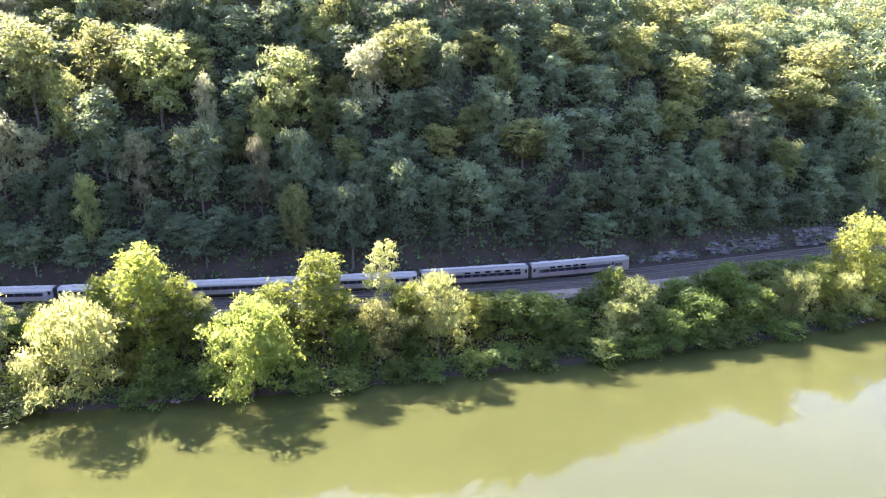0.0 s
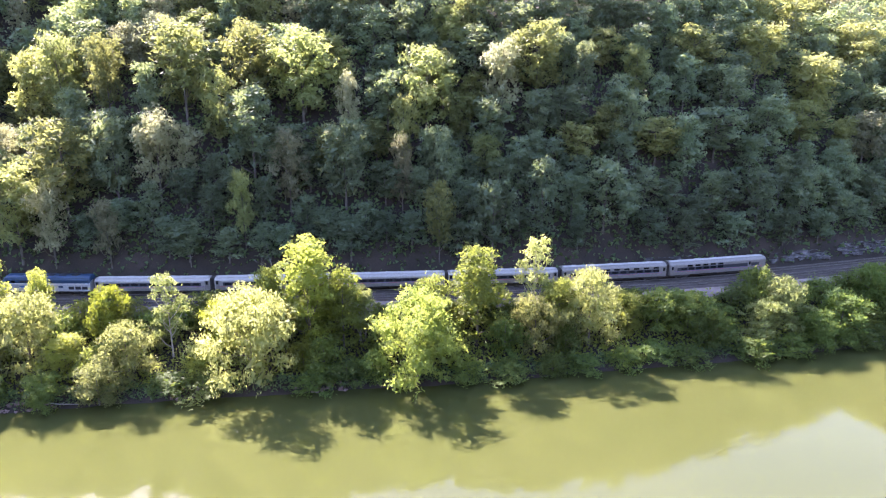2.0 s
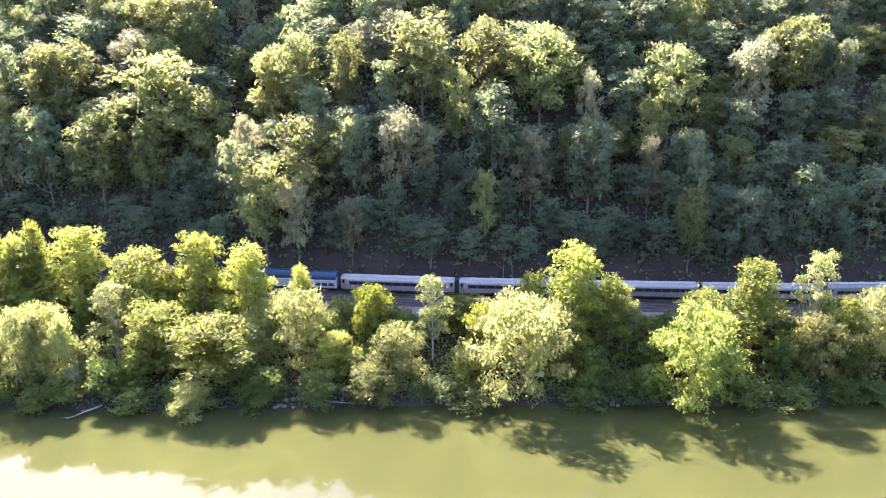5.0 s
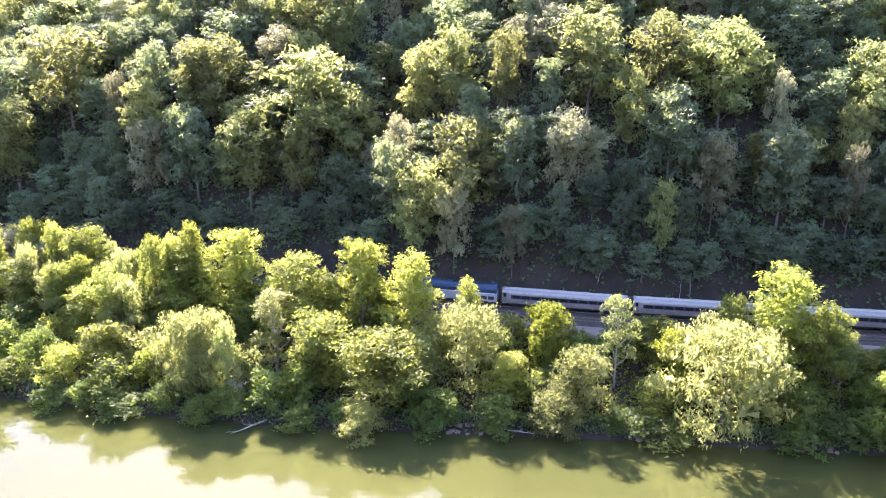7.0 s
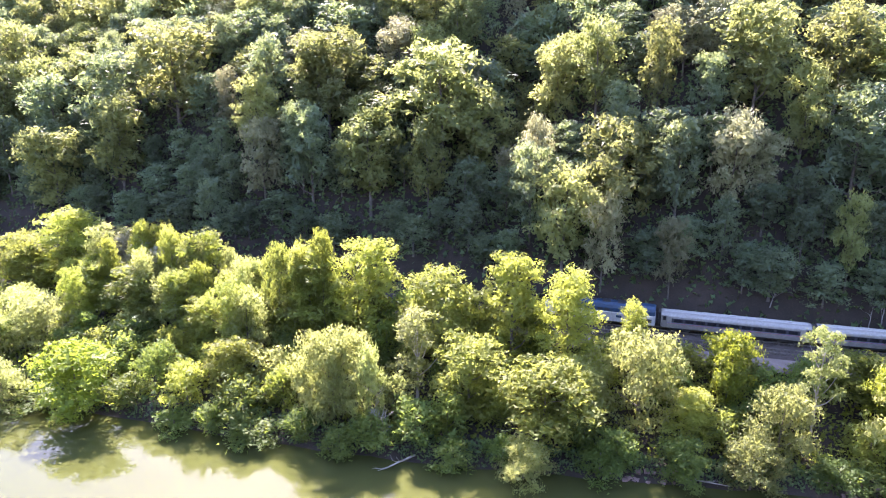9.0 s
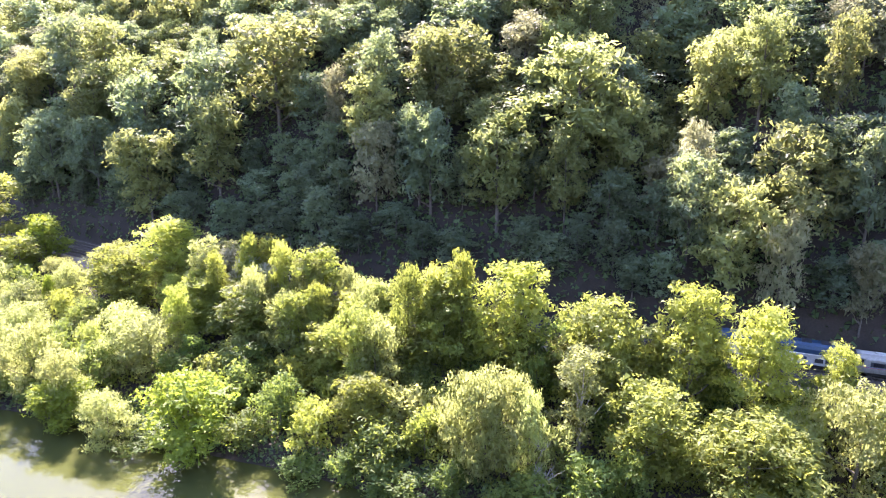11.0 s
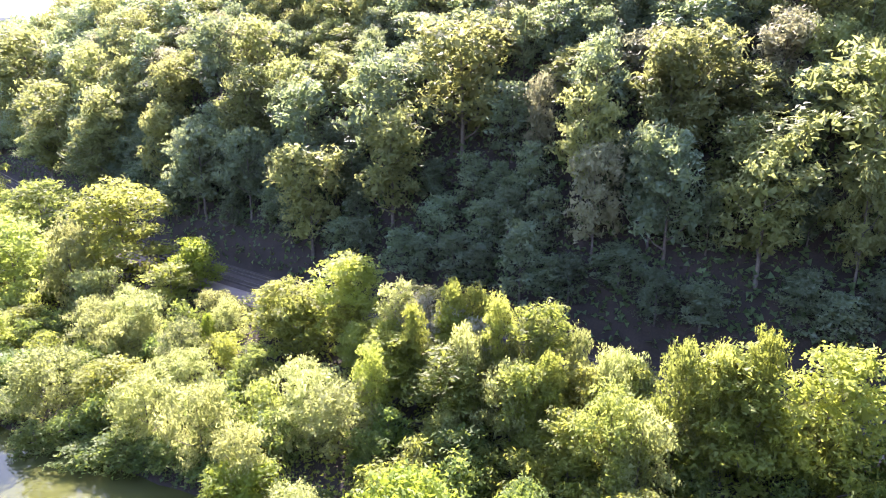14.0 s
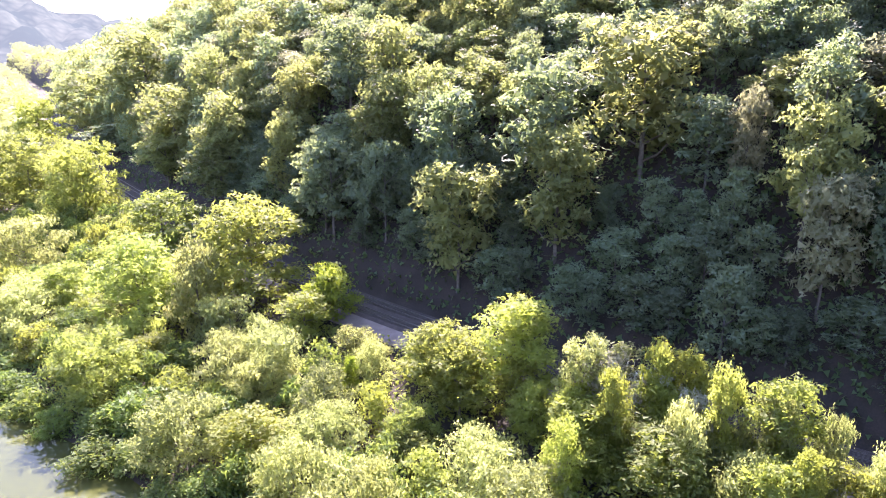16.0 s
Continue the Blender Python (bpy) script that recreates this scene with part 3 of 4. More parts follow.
GREEN_AT_B = [
    (-195.7, 116.8, 14.3, 7.7), (-210.8, 123.8, 13.8, 6.7), (-212.3, 125.7, 17.5, 4.9), (-215.6, 120, 17, 4.8), (-193.1, 118.8, 15.1, 4.4), (-167.2, 121.2, 22.8, 4.9),
    (-218.3, 112.4, 14.2, 4.8), (-294.8, 107.5, 7.7, 10.6),
]
GREEN_AT = GREEN_AT_A + GREEN_AT_B
YELLOW_AT_A = [
    (-35.7, 122.6, 17.3, 19), (7.9, 139.1, 10, 6.4), (89.8, 160.4, 10.6, 8.9), (102.5, 166.6, 18.6, 20.2), (-34, 133.2, 13.7, 6.8), (-7.2, 136, 13.6, 6.7),
    (-145.3, 122.9, 17.7, 11.5), (-135.8, 111.2, 14.6, 10.6), (-123.2, 109.6, 13.9, 14.4), (-65.7, 128.6, 16.9, 6.6), (-244.5, 123.9, 13.2, 12.1), (-299.2, 131.3, 22.4, 20.4),
    (-240.2, 121.7, 13.2, 9.2), (-242.8, 115.6, 6.9, 9.8), (-182.9, 113.7, 16.1, 8.7), (-203.5, 124, 18.4, 4.8), (-176.6, 120.9, 19.9, 4.8), (-171.8, 121.1, 19.9, 3.9),
    (-388.5, 145.8, 22.5, 26.7), (-426.4, 147.5, 23, 37.1),
]
YELLOW_AT_B = [
    (-313.3, 114.3, 19.9, 17.5), (-296.7, 97.9, 10.9, 17.6), (-339.3, 137.1, 17.7, 17.1), (-337.5, 112.9, 10.4, 16.2), (-505, 186.1, 27.1, 21.7),
]
YELLOW_AT = YELLOW_AT_A + YELLOW_AT_B
SPARSE_AT = [
    (-12.3, 137.2, 21.1, 7.2), (-48.1, 131.1, 11.6, 6.9), (-145.5, 113.2, 16.8, 9.9), (-84.5, 123.7, 17.8, 6.8), (-47, 131.2, 12, 5.5), (-220.7, 127.6, 14.3, 11.7),
    (-221.8, 123.7, 17.4, 7.1),
]
SHRUB_AT = [
    (14.4, 140.6, 10.5, 9.4), (21.1, 141.1, 10.3, 9.4), (25.3, 137.1, 9.7, 7), (37.4, 148.4, 12, 7.5), (55.9, 148.5, 9.2, 13), (65.9, 156.1, 10.8, 7.5),
    (69.9, 151.9, 9.3, 10.9), (48.1, 142.7, 8.1, 8.7), (-111.8, 109.6, 6, 7.4), (-102.6, 111, 6.2, 8.3), (-189.8, 104.4, 8.8, 9.4),
]
BRIGHT_AT = [
    (-97, 124.7, 13.3, 8.1), (-74.4, 125.2, 11.5, 8), (-200.5, 96.6, 11.5, 16.4), (-278.9, 133.3, 10.9, 10.2), (-224.7, 94.2, 7.4, 11.9), (-258.6, 117.8, 7.8, 2.7),
    (-249.8, 126.2, 8, 6.7),
]
OVERHANG_AT = [
    (-124.2, 103.7, 6.3, 10.2), (-236, 95.5, 13, 9.5), (-226.5, 93.5, 12, 8.5), (-247, 95, 12, 9.5), (-214, 91, 9.5, 8.5),
]
BLOOM_AT = [
    (-219.5, 127, 14, 7.0), (-213, 126.5, 13.5, 6.5), (-207.3, 125.5, 13, 6.0),
]
HILL_YELLOW_AT_A = [
    (-96.1, 171.2, 24.5, 15.5), (-81, 176.2, 23.6, 13.8), (-68, 174.6, 24.6, 15.6), (-86.8, 167.2, 20.9, 9), (-37.7, 176.9, 23.5, 13.6), (-42.6, 169, 19.8, 6.9),
    (-33.2, 156.4, 19.6, 6.5), (-9.7, 185.1, 20.7, 13.2), (16, 189, 15.1, 7.5), (51.8, 204.4, 18.3, 13.3), (67.9, 204.3, 19.9, 16.2), (86.8, 224.4, 19.4, 15.2),
    (100.3, 211.1, 20.7, 17.6), (95, 196.8, 15.8, 8.7), (111.8, 221.6, 22.9, 21.6), (-77.9, 152.8, 19, 5.5), (-188.3, 164.4, 24.7, 15.8), (-172.6, 153, 23.9, 14.4),
    (-159.2, 153.7, 21.2, 9.5), (-159.3, 162.7, 27.7, 21.2),
]
HILL_YELLOW_AT_B = [
    (-151, 164.7, 23.4, 13.5), (-119.7, 153.8, 24, 14.6), (-128.6, 147.8, 23.3, 13.2), (-127.3, 171.7, 22.5, 11.7), (-114.6, 169.7, 20.7, 8.5), (-136.7, 175.4, 22.7, 12.2),
    (-289.3, 165.8, 22.3, 11.4), (-231.6, 163.9, 27.1, 20.2), (-241.8, 153, 24.5, 15.5), (-259.6, 148.5, 24.1, 14.7), (-203.6, 157.5, 22.5, 11.8), (-190.9, 164.6, 23.2, 13.1),
    (-319.9, 159.8, 22.2, 11.3), (-291.1, 163.9, 24.2, 15), (-282.3, 168, 22.4, 11.6), (-297.7, 175.7, 24.8, 15.9), (-351, 167.2, 25.2, 16.7), (-349.8, 162.6, 20, 17.5),
    (-434.4, 195.4, 32.5, 29.9), (-491.5, 202.1, 30.9, 27.3),
]
HILL_YELLOW_AT_C = [
    (-388, 174.4, 27.6, 21), (-348.5, 165.2, 23.6, 13.7), (-391.1, 172.6, 16.9, 15.5), (-326.3, 170.3, 23, 12.7), (-380.4, 184.6, 24.4, 15.2),
]
HILL_YELLOW_AT = HILL_YELLOW_AT_A + HILL_YELLOW_AT_B + HILL_YELLOW_AT_C
HILL_GREEN_AT = [
    (-77.8, 163.4, 23.9, 14.4), (-55.6, 161.1, 22.7, 12.2), (-34.2, 164.4, 20.4, 8), (-20.8, 157.7, 20.2, 10.3), (-136.2, 151.5, 21.6, 10.2), (-108.5, 156.5, 21.4, 9.9),
    (-187.2, 153.1, 23, 12.7), (-268.8, 159.2, 24.1, 14.8), (-246.9, 160.2, 25.8, 17.8), (-190.3, 154.4, 21.4, 9.8), (-297.4, 153.4, 23.8, 14.1), (-276.3, 162, 21.7, 10.4),
    (-281.9, 153.4, 21.7, 10.3), (-311.7, 175.1, 25.2, 16.7), (-301.6, 155.1, 22, 10.9), (-452.4, 189.7, 13.5, 21.8),
]
HILL_PALE_AT = [
    (-56.3, 171.9, 19.2, 5.7), (-68.5, 159.4, 20.6, 8.3), (-42.3, 162.5, 19, 5.4), (-18.6, 182.1, 20.6, 10.1), (81.6, 199, 16.6, 10.2), (-136.8, 158.5, 19.5, 6.3),
    (-98.9, 157.9, 21.4, 9.8), (-120.7, 147.6, 20.2, 7.8), (-108, 148.2, 16, 6.4), (-213.3, 160.1, 19.6, 6.5), (-199.2, 151.9, 21.5, 10),
]
HILL_DARK_AT = [
    (-8.9, 163.1, 19.1, 10.5), (6.1, 165.7, 18.5, 13.3), (27.4, 177.9, 17.3, 11.5), (45.5, 174.1, 17.4, 11.6), (58.1, 178.6, 16, 9.1), (-203.9, 163.6, 22.3, 11.4),
    (-210.2, 146.3, 16.4, 9.6),
]


g = random.Random(11)
KINDS = {
    "willow": Kind("willow", "willow", LEAF_WILLOW, 14, 11, 7000, 0.42, 3, "pale grey-green willow on the river bank"),
    "broad_willow": Kind("willow", "willow", LEAF_WILLOW, 16, 18, 12000, 0.45, 2, "broad pale grey-green willow leaning over the river bank", 12),
    "broad_yellow": Kind("ash_tree", "dome", LEAF_YELLOW, 16, 18, 11000, 0.47, 2, "broad sunlit yellow-green ash on the river bank", 12),
    "green": Kind("maple", "tall", LEAF_GREEN, 18, 11, 6400, 0.46, 3, "tall mid-green maple on the river bank"),
    "yellow": Kind("ash_tree", "dome", LEAF_YELLOW, 15, 11, 6400, 0.46, 3, "sunlit yellow-green ash on the river bank"),
    "sparse": Kind("sycamore", "sparse", LEAF_WILLOW, 17, 9, 3600, 0.44, 2, "thin pale sycamore with open branches", 14, DEADWOOD),
    "bright": Kind("box_elder", "dome", LEAF_BRIGHT, 11, 10, 5600, 0.44, 2, "vivid green box elder beside the river"),
    "bloom": Kind("locust_tree", "dome", LEAF_BLOOM, 14, 8, 5000, 0.42, 2, "white-flowering locust tree beside the railway"),
    "shrub": Kind("alder", "bush", LEAF_SHRUB, 9, 9, 4000, 0.46, 2, "green alder shrub between track and river"),
    "low_willow": Kind("willow_bush", "bush", LEAF_WILLOW, 8, 8, 1800, 0.54, 2, "low pale willow bush under taller trees", 5),
    "low_green": Kind("alder_bush", "bush", LEAF_GREEN, 8, 8, 1800, 0.55, 2, "low green alder bush under taller trees", 5),
    "low_yellow": Kind("elder_bush", "bush", LEAF_YELLOW, 8, 8, 1800, 0.55, 2, "low yellow-green elder bush on the bank", 5),
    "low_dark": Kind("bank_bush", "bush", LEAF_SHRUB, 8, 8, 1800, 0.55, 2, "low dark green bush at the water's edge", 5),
}
BANK = "trees on the river bank"
for kind, places in (("willow", WILLOW_AT), ("green", GREEN_AT), ("yellow", YELLOW_AT), ("sparse", SPARSE_AT), ("bright", BRIGHT_AT),
                     ("shrub", SHRUB_AT), ("willow", OVERHANG_AT), ("bloom", BLOOM_AT)):
    for x, y, h, w in places:
        wide = w > 1.05 * h
        kind_here = "broad_" + kind if wide and kind in ("willow", "yellow") else kind
        KINDS[kind_here].stand(x, y - (2.0 if wide else 0), h * (1.1 if wide else 1), w * (0.92 if wide else 1.25 if kind in ("green", "yellow") and w < 12 else 1.1), g, BANK)

# lower growth that closes the strip between the big trees
q = np.random.default_rng(8)
bank_taken = [(x, y, w * 0.42) for l in (WILLOW_AT, GREEN_AT, YELLOW_AT, SPARSE_AT, BRIGHT_AT, SHRUB_AT) for x, y, h, w in l]
for _ in range(3000):
    x = q.uniform(-430, 175)
    f = q.uniform(-0.03, 0.88)
    y = float(shore_y(x) + f * (track_y(x) - 8 - shore_y(x)))
    r = q.uniform(2.2, 3.8)
    if any((x - a) ** 2 + (y - b) ** 2 < (0.75 * (r + c)) ** 2 for a, b, c in bank_taken):
        continue
    if -305 < x < -225 and f > 0.62:
        continue
    bank_taken.append((x, y, r))
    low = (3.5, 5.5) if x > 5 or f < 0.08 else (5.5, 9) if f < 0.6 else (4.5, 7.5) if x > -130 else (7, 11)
    # many bushes take the dark kind: shade beneath the trees put into colour
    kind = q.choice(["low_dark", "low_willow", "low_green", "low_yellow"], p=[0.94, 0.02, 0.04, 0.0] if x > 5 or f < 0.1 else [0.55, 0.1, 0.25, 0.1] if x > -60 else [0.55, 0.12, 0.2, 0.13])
    KINDS[str(kind)].stand(x, y, q.uniform(*low), r * 2.6, g, BANK)

# a close row of young trees below the track
for k in range(20):
    x = -233 + 5.4 * k + g.uniform(-1.5, 1.5)
    y = float(shore_y(x) + g.uniform(0.7, 0.86) * (track_y(x) - 8 - shore_y(x)))
    KINDS[g.choice(("yellow", "green", "willow"))].stand(x, y, g.uniform(9, 12), g.uniform(6.5, 8.5), g, BANK)

HILL = {
    "yellow": Kind("tulip_tree", "billow", LEAF_CROWN, 18, 11, 3000, 0.58, 3, "yellow-green tree on the steep hillside, sunlight painted in its leaves"),
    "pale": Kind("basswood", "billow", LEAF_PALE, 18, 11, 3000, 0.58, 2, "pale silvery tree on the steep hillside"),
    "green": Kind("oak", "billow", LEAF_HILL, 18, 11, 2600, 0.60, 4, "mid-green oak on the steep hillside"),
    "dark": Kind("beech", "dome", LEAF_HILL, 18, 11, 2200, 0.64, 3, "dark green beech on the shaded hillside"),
}
WOODS = "trees on the hillside"
taken = []
for kind, places in (("yellow", HILL_YELLOW_AT), ("pale", HILL_PALE_AT), ("green", HILL_GREEN_AT), ("dark", HILL_DARK_AT)):
    for x, y, h, w in places:
        HILL[kind].stand(x, y, h, w, g, WOODS)
        taken.append((x, y, w * 0.5))

# the rest of the wood: single trees over the seen slope, then one mass of crowns behind them
q = np.random.default_rng(3)
spots = []
for _ in range(30000):
    x = q.uniform(-780, 190)
    d = 7.5 + (60 if -40 < x < 20 else 95) * q.random() ** 1.25
    y = float(track_y(x)) + d
    r = q.uniform(2.8, 4.6) if d < 20 else q.uniform(3.2, 6.2)
    if x < -480 and d > 55:
        continue
    if all((x - a) ** 2 + (y - b) ** 2 > ((0.6 if d < 22 else 0.72) * (r + c)) ** 2 for a, b, c in taken):
        taken.append((x, y, r))
        spots.append((x, y, d, r))
spots.sort(key=lambda s: s[2])
single = [s for s in spots if -345 < s[0] < 118][:300]
for x, y, d, r in single:
    # leaf kind paints the sunlight: lighter, yellower trees on the lit slopes
    paint_lit = -175 < x < -85 and d > 14 or x < -170 and d > 22
    kind = g.choice(("dark", "dark", "dark", "green")) if d < 19 else g.choice(("yellow", "green", "green", "pale", "yellow") if paint_lit and g.random() < 0.75 else ("green", "green", "dark", "yellow"))
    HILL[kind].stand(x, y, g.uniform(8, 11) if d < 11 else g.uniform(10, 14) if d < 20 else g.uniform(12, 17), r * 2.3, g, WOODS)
rest = [s for s in spots if s not in set(single)]
clouds = [leaf_cloud("billow", 900 + k, 1000, 0.9, 18, 10, 10) for k in range(6)]
thin = [leaf_cloud("dome", 950 + k, 330, 1.4, 17, 10, 2) for k in range(5)]
bins = {"green": [], "yellow": [], "pale": []}
for x, y, d, r in rest:
    c = clouds[g.randrange(6)] if -480 < x < 130 else thin[g.randrange(5)]
    a, sw, shh = g.uniform(0, 6.28), r * 2.3 / 10, g.uniform(14, 21) / 18
    rot = np.array(((math.cos(a), -math.sin(a), 0), (math.sin(a), math.cos(a), 0), (0, 0, 1)))
    z = float(land(x, d))
    # more of the sunlit-toned leaf for x < -75, light painted by colour
    t = g.random()
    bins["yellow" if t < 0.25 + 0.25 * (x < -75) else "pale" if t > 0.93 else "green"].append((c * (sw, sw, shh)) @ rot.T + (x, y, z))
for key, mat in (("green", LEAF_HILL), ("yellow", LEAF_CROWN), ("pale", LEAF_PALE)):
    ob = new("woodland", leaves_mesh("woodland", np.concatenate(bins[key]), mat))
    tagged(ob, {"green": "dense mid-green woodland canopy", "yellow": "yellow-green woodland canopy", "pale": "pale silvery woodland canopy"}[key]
           + " covering the hillside", "woodland", kind="stuff")
# the far ridge across the next bend, its haze painted on, and the woods on the way to it
hm, hn, hl, hb = material("far_woods_painted_haze", 0.95)
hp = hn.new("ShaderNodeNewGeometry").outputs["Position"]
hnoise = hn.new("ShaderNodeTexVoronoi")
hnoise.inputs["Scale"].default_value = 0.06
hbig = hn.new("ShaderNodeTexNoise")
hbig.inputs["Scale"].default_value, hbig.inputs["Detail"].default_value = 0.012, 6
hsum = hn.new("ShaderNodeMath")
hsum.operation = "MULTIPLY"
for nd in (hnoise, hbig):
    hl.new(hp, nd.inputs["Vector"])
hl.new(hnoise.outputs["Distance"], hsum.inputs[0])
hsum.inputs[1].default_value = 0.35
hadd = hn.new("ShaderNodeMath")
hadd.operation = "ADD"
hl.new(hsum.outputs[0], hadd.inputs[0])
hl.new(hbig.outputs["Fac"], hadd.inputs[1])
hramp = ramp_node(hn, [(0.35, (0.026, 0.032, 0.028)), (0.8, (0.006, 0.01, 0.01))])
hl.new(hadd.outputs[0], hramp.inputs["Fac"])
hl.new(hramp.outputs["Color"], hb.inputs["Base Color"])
# air haze painted as a pale bluish emission over near-black woods
haze_glow = ramp_node(hn, [(0.35, (0.80, 0.88, 0.92)), (0.85, (0.52, 0.64, 0.76))])
hl.new(hadd.outputs[0], haze_glow.inputs["Fac"])
hl.new(haze_glow.outputs["Color"], hb.inputs["Emission Color"])
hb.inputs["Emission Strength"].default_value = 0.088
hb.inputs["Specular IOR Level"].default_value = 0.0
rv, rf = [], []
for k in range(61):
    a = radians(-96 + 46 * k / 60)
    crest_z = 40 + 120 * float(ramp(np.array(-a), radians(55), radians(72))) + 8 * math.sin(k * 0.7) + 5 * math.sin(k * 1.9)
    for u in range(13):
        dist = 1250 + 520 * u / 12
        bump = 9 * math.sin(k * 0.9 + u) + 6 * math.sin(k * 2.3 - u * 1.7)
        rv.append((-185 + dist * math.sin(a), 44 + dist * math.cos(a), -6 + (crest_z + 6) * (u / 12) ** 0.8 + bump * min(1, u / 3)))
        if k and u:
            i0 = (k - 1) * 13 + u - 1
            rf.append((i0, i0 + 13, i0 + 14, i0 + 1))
tagged(new("backdrop", mesh_of("backdrop", rv, rf, hm, True)), "wooded ridge far beyond the river bend, its pale haze painted as glow", "distant ridge", kind="structure")
near = []
for _ in range(500):
    x, f = q.uniform(-760, -425), q.uniform(0.03, 0.9)
    y = float(shore_y(x) + f * (track_y(x) - 8 - shore_y(x)))
    r = q.uniform(3.0, 5.0)
    if any((x - a) ** 2 + (y - b) ** 2 < (0.65 * (r + c0)) ** 2 for a, b, c0 in bank_taken):
        continue
    bank_taken.append((x, y, r))
    near.append(thin[g.randrange(5)] * (r * 0.26, r * 0.26, q.uniform(9, 15) / 17) + (x, y, float(land(x, y - float(track_y(x))))))
for _ in range(420):
    x = q.uniform(-1300, -760)
    dw = float(shore_y(x) - track_y(x))
    d = q.uniform(dw + 2, 70)
    if -9 < d < 6:
        continue
    s = q.uniform(0.7, 1.1)
    near.append(thin[g.randrange(5)][::2] * (s * 1.2, s * 1.2, s * 0.8) + (x, float(track_y(x)) + d, float(land(x, d))))
tagged(new("riverside_woodland", leaves_mesh("riverside_woodland", np.concatenate(near), LEAF_CROWN)), "yellow-green riverside trees along the far bend", "woodland", kind="stuff")

# low growth over the whole slope, below the crowns
n = 90000
ux, ud = q.uniform(-520, 190, n), 5.2 + 55 * q.random(n) ** 1.3
uz = land(ux, ud)
up = np.stack([ux, track_y(ux) + ud, uz + q.uniform(0.1, 3.2, n) * np.clip((ud - 4) / 6, 0.2, 1)], -1)
uf = q.normal(size=(n, 3)) * 0.6 + (0, -0.35, 0.6)
uf /= np.linalg.norm(uf, axis=1, keepdims=True)
ua = np.cross(uf, q.normal(size=(n, 3)))
ua /= np.linalg.norm(ua, axis=1, keepdims=True)
ub = np.cross(uf, ua)
us = q.uniform(0.5, 1.3, n)[:, None]
keep = (ud > 8) | (q.random(n) < 0.35)
tagged(new("undergrowth", leaves_mesh("undergrowth", np.stack([up - ua * us * 0.5, up + ua * us * 0.5, up + ub * us * 0.9], 1)[keep], LEAF_DARK)),
       "dark leafy undergrowth on the steep slope", "undergrowth", kind="stuff")


def sprays(name, label, n, x0, x1, f0, f1, rise, size, mat, seed):
    """Loose leafy growth on the strip between river and track."""
    r = np.random.default_rng(seed)
    x, f = r.uniform(x0, x1, n), r.uniform(f0, f1, n)
    y = shore_y(x) + f * (track_y(x) - 8.5 - shore_y(x))
    lump = 0.35 + 0.65 * np.abs(np.sin(x * 0.9 + 1.3 * np.sin(x * 0.37)))
    p = np.stack([x, y, np.maximum(land(x, y - track_y(x)), 0) + rise * r.random(n) ** 0.7 * lump], -1)
    face = r.normal(size=(n, 3)) * 0.6 + (0, -0.2, 0.55)
    face /= np.linalg.norm(face, axis=1, keepdims=True)
    a = np.cross(face, r.normal(size=(n, 3)))
    a /= np.linalg.norm(a, axis=1, keepdims=True)
    b = np.cross(face, a)
    s = r.uniform(0.6, 1.3, n)[:, None] * size
    tagged(new(name, leaves_mesh(name, np.stack([p - a * s * 0.5, p + a * s * 0.5, p + b * s * 0.9], 1), mat)), label, "undergrowth", kind="stuff")


# dark leaves at the waterline paint the shadowed foot of the bank
sprays("bank_growth", "overhanging growth along the water's edge, bank shade painted in its dark leaves", 24000, -330, 170, 0.0, 0.13, 1.6, 0.5, LEAF_DARK, 21)
sprays("bank_undergrowth", "green undergrowth between the bank trees", 46000, -330, 170, 0.1, 0.97, 1.6, 0.6, LEAF_GREEN, 22)


# ---- rock, dead wood and small things ----
def slab(size, seed):
    """One broken rock slab, about that size."""
    r = random.Random(seed)
    bm = bmesh.new()
    bmesh.ops.create_cube(bm, size=1)
    bmesh.ops.subdivide_edges(bm, edges=bm.edges[:], cuts=1, use_grid_fill=True)
    for vtx in bm.verts:
        vtx.co = Vector((vtx.co.x * size[0], vtx.co.y * size[1], vtx.co.z * size[2])) * r.uniform(0.82, 1.14) + Vector((r.uniform(-1, 1), r.uniform(-1, 1), r.uniform(-1, 1))) * 0.07 * min(size)
    me = bpy.data.meshes.new("slab")
    bm.to_mesh(me)
    bm.free()
    return me


def with_material(me, mat):
    me.materials.append(mat)
    return me


SLABS = [with_material(slab((2.6, 1.6, 0.7), 40 + k), ROCK) for k in range(6)]
r = random.Random(9)
for x0, x1, d0, z0, rows_ in ((13, 30, 5.9, 10.2, 4), (50, 66, 5.9, 10.0, 3), (70, 92, 5.9, 10.0, 4), (97, 135, 5.9, 10.0, 5), (15, 20, 22.0, 31.0, 4)):
    ledge = tagged(new("rock_ledge"), "layered grey rock ledge in the cutting behind the track", "rock", "rock ledges beside the railway")
    xm = (x0 + x1) / 2
    base = Vector((xm, float(track_y(xm)) + d0, z0))
    ledge.location = base
    for k in range(rows_):
        x = x0 + r.uniform(0, 1)
        while x < x1:
            s = r.uniform(0.6, 1.25)
            if r.random() < 0.82:
                p = Vector((x, float(track_y(x)) + d0 + 0.55 * k + r.uniform(-0.3, 0.3), z0 + 0.75 * k + r.uniform(-0.12, 0.12))) - base
                ob = part("slab", SLABS[r.randrange(6)], ledge)
                a = along(x, 0)[2]
                ob.matrix_local = pose(*p, r.uniform(-6, 6), r.uniform(-6, 6), math.degrees(a) + r.uniform(-14, 14)) @ Matrix.Diagonal((s, s, r.uniform(0.7, 1.3), 1))
            x += 2.1 * s

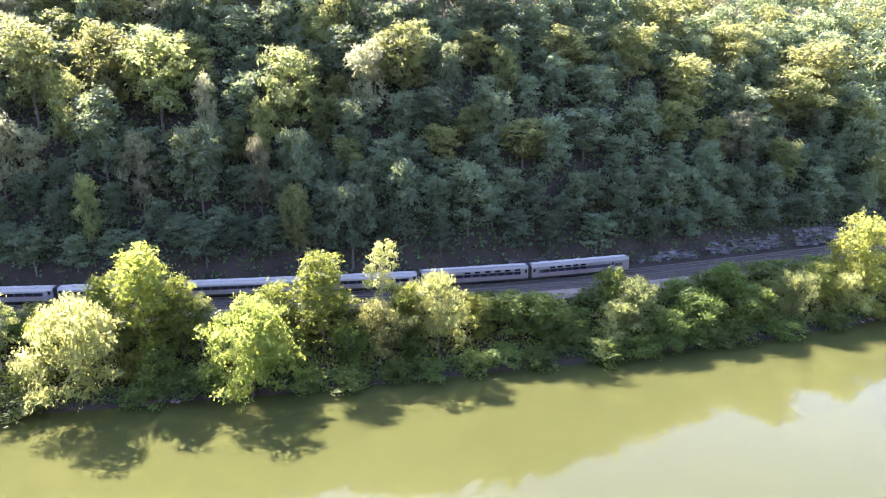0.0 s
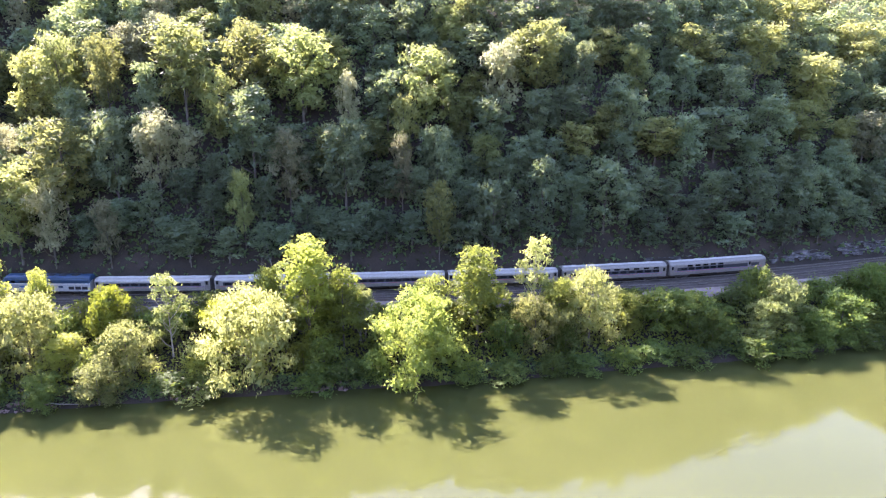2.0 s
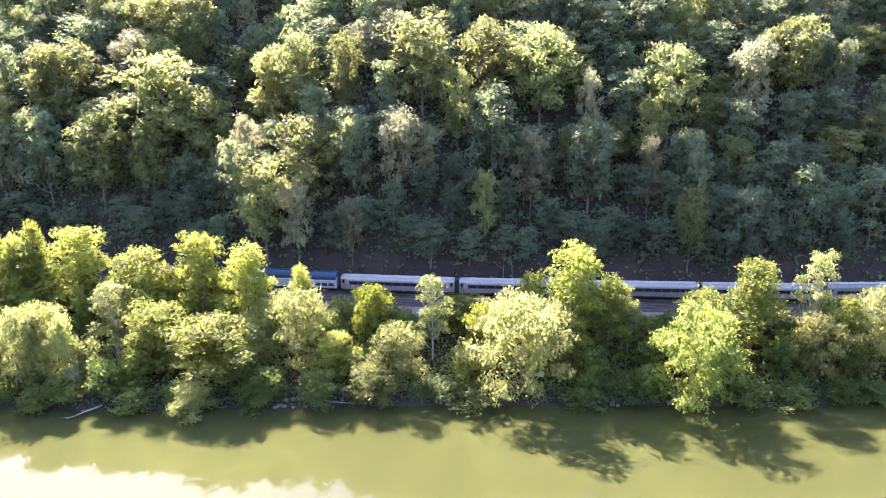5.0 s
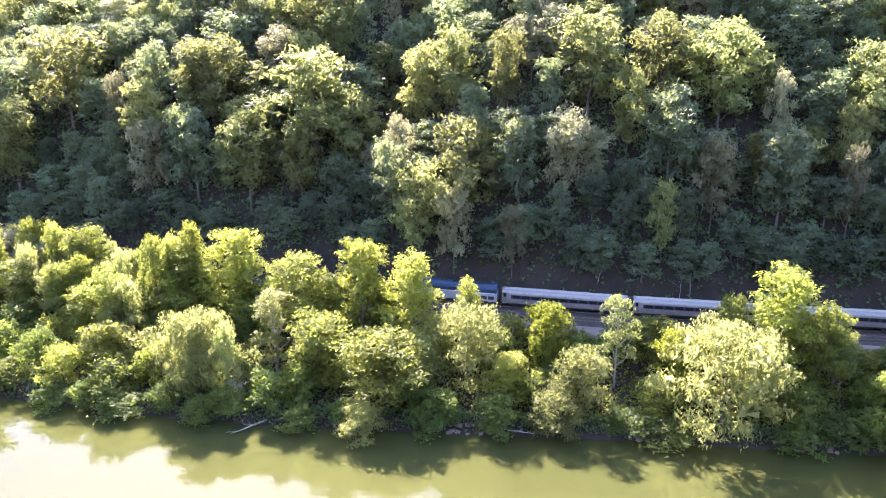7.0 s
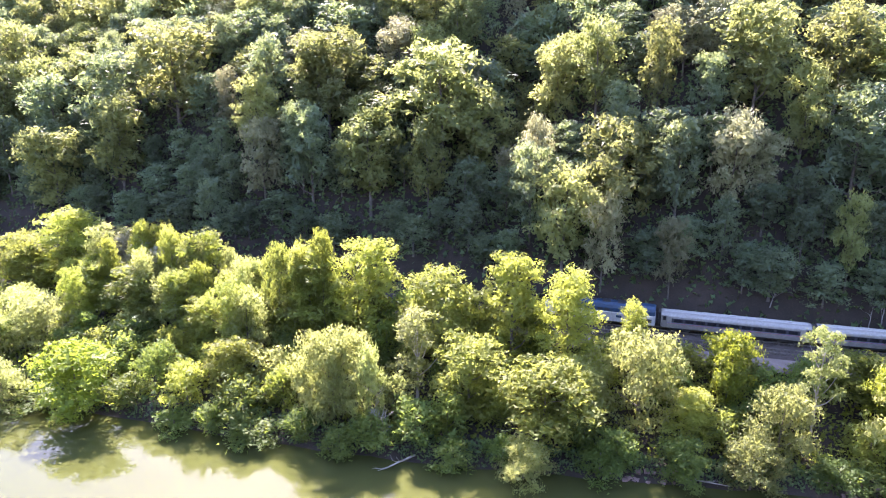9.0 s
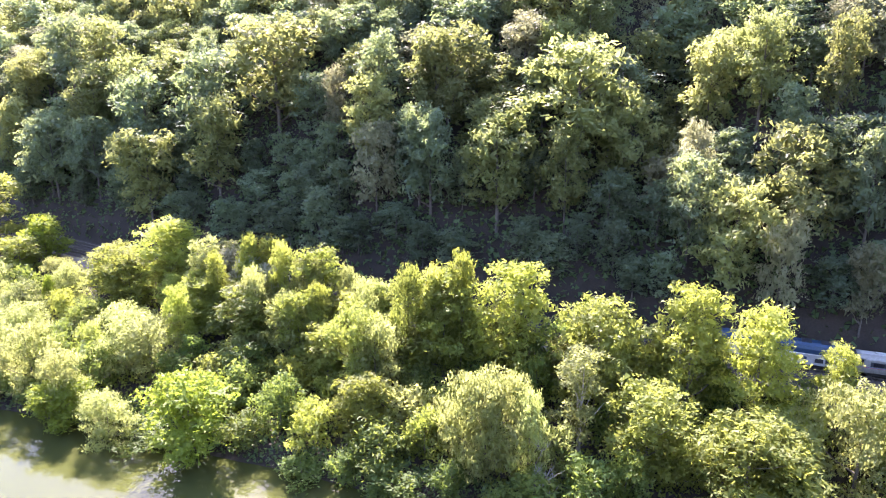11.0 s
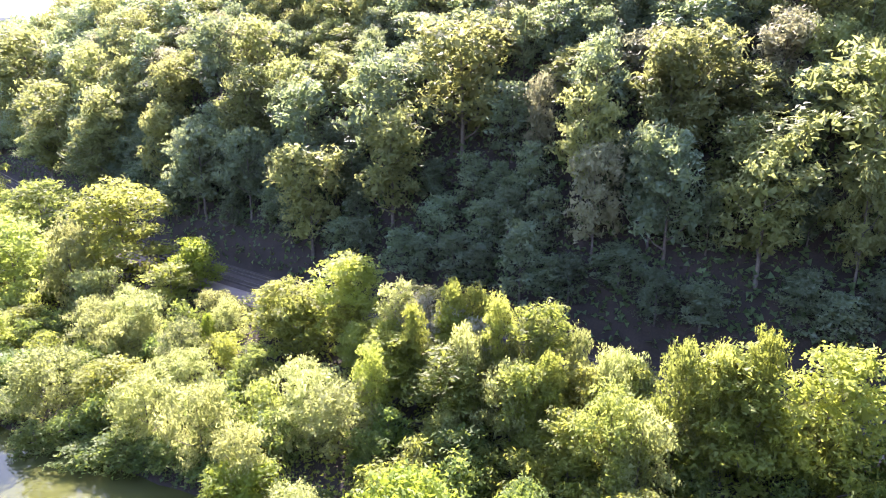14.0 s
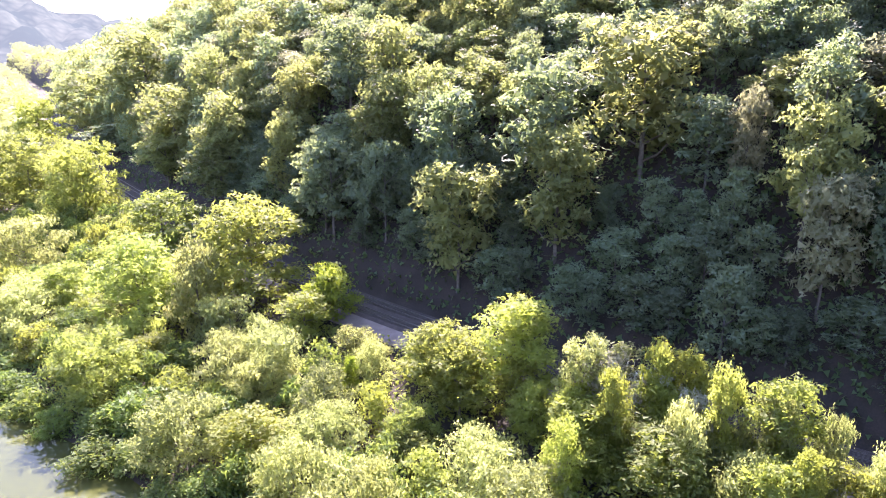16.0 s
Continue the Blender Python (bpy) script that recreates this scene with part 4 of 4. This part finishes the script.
STONES = [with_material(slab((1.0, 0.8, 0.5), 60 + k), STONE) for k in range(5)]
for x0, x1, n_ in ((-115, -98, 24), (-83, -76, 8), (-59, -49, 14), (98, 108, 6)):
    for k in range(n_):
        x = r.uniform(x0, x1)
        y = float(shore_y(x)) + r.uniform(-0.3, 1.5)
        s = r.uniform(0.35, 1.0)
        ob = new("boulder", STONES[r.randrange(5)])
        ob.matrix_world = pose(x, y, max(0.0, float(land(x, y - float(track_y(x))))) + 0.1 * s, r.uniform(-12, 12), r.uniform(-12, 12), r.uniform(0, 360)) @ Matrix.Diagonal((s, s, s, 1))
        tagged(ob, "small pinkish-grey boulder on the muddy bank", "stone", "stones along the water's edge")


def bare_branching(name, start, way, length, radius, forks, seed, label, category):
    """Dead wood: one stem whose limbs fork from it."""
    rr = random.Random(seed)
    verts, faces = [], []
    way = Vector(way).normalized()

    def grow(p, w, ln, rad, depth):
        path, steps = [(p, rad)], 4
        for k in range(steps):
            w = (w + Vector((rr.uniform(-1, 1), rr.uniform(-1, 1), rr.uniform(-0.6, 0.9))) * 0.16).normalized()
            p = p + w * ln / steps
            path.append((p, rad * (1 - 0.2 * (k + 1))))
        tube(verts, faces, path, 5)
        if depth:
            for k in range(forks):
                q0, r0 = path[rr.randrange(1, 5)]
                side = (w + Vector((rr.uniform(-1, 1), rr.uniform(-1, 1), rr.uniform(-0.5, 0.8))) * 0.9).normalized()
                grow(q0, side, ln * rr.uniform(0.35, 0.6), max(0.025, r0 * 0.55), depth - 1)

    grow(Vector((0, 0, 0)), way, length, radius, 2)
    ob = new(name, mesh_of(name, verts, faces, DEADWOOD, True))
    ob.location = start
    return tagged(ob, label, category)


bare_branching("fallen_branch", (-141.2, 101.2, 0.5), (-0.32, -0.9, -0.08), 6.5, 0.2, 2, 1, "bare grey branch reaching from the bank into water", "branch")
bare_branching("fallen_branch", (-170.5, 99.6, 1.6), (0.75, -0.6, -0.22), 6.0, 0.15, 3, 2, "bare grey branch fallen against the bank", "branch")
bare_branching("fallen_log", (-153, 100.4, 0.9), (0.98, -0.05, -0.06), 9.5, 0.22, 1, 3, "grey driftwood log lying along the bank", "log")
bare_branching("fallen_log", (-104, 109.3, 0.9), (0.97, 0.1, 0.0), 8.0, 0.2, 1, 4, "grey driftwood log lying along the bank", "log")
bare_branching("fallen_branch", (62.5, 145.0, 0.5), (0.95, -0.05, -0.03), 6.5, 0.13, 2, 5, "bare grey branch floating by the bank", "branch")
for k, (x, y, h) in enumerate(((-148.2, 103.4, 6.0), (-146.6, 102.6, 4.0), (-150.5, 106.5, 7.0))):
    bare_branching("dead_shrub", (x, y, float(land(x, y - float(track_y(x)))) - 0.1), (0.05, -0.25, 1), h, 0.12, 6, 20 + k, "bare silvery dead shrub among the willows", "shrub")
for k, (x, d, h) in enumerate(((-90, 7.0, 4.6), (-71.5, 6.6, 5.5), (-73.5, 6.2, 3.6), (-70.4, 17.0, 8.0), (-155, 31.0, 17.0), (-91, 8.2, 3.5))):
    y = float(track_y(x)) + d
    bare_branching("dead_tree", (x, y, float(land(x, d)) - 0.3), (0.08, -0.1, 1), h, 0.07 + h * 0.008, 3, 30 + k, "slender bare dead tree on the slope", "tree")

# a lineside signal beside the near track
sx, sy, sa_ = along(98.5, -6.2)
signal = tagged(new("lineside_signal"), "slim grey lineside signal mast beside the tracks", "signal")
signal.matrix_world = pose(sx, sy, 8.95, 0, 0, math.degrees(sa_))
part("mast", boxes("mast", [((0, 0, 2.0), (0.12, 0.12, 4.0))], SILVER_PAINT, 0.02), signal)
part("signal_head", boxes("signal_head", [((0, -0.12, 3.6), (0.5, 0.2, 0.9))], BAND, 0.04), signal, "dark signal head")
part("ladder", boxes("ladder", [((0.28, 0.1, 1.9), (0.05, 0.05, 3.8)), ((0.62, 0.1, 1.9), (0.05, 0.05, 3.8))], SILVER_PAINT), signal, "grey steel ladder rails")
part("equipment_box", boxes("equipment_box", [((-0.6, 0, 0.55), (0.7, 0.5, 1.1))], SILVER_PAINT, 0.03), signal, "grey equipment box")
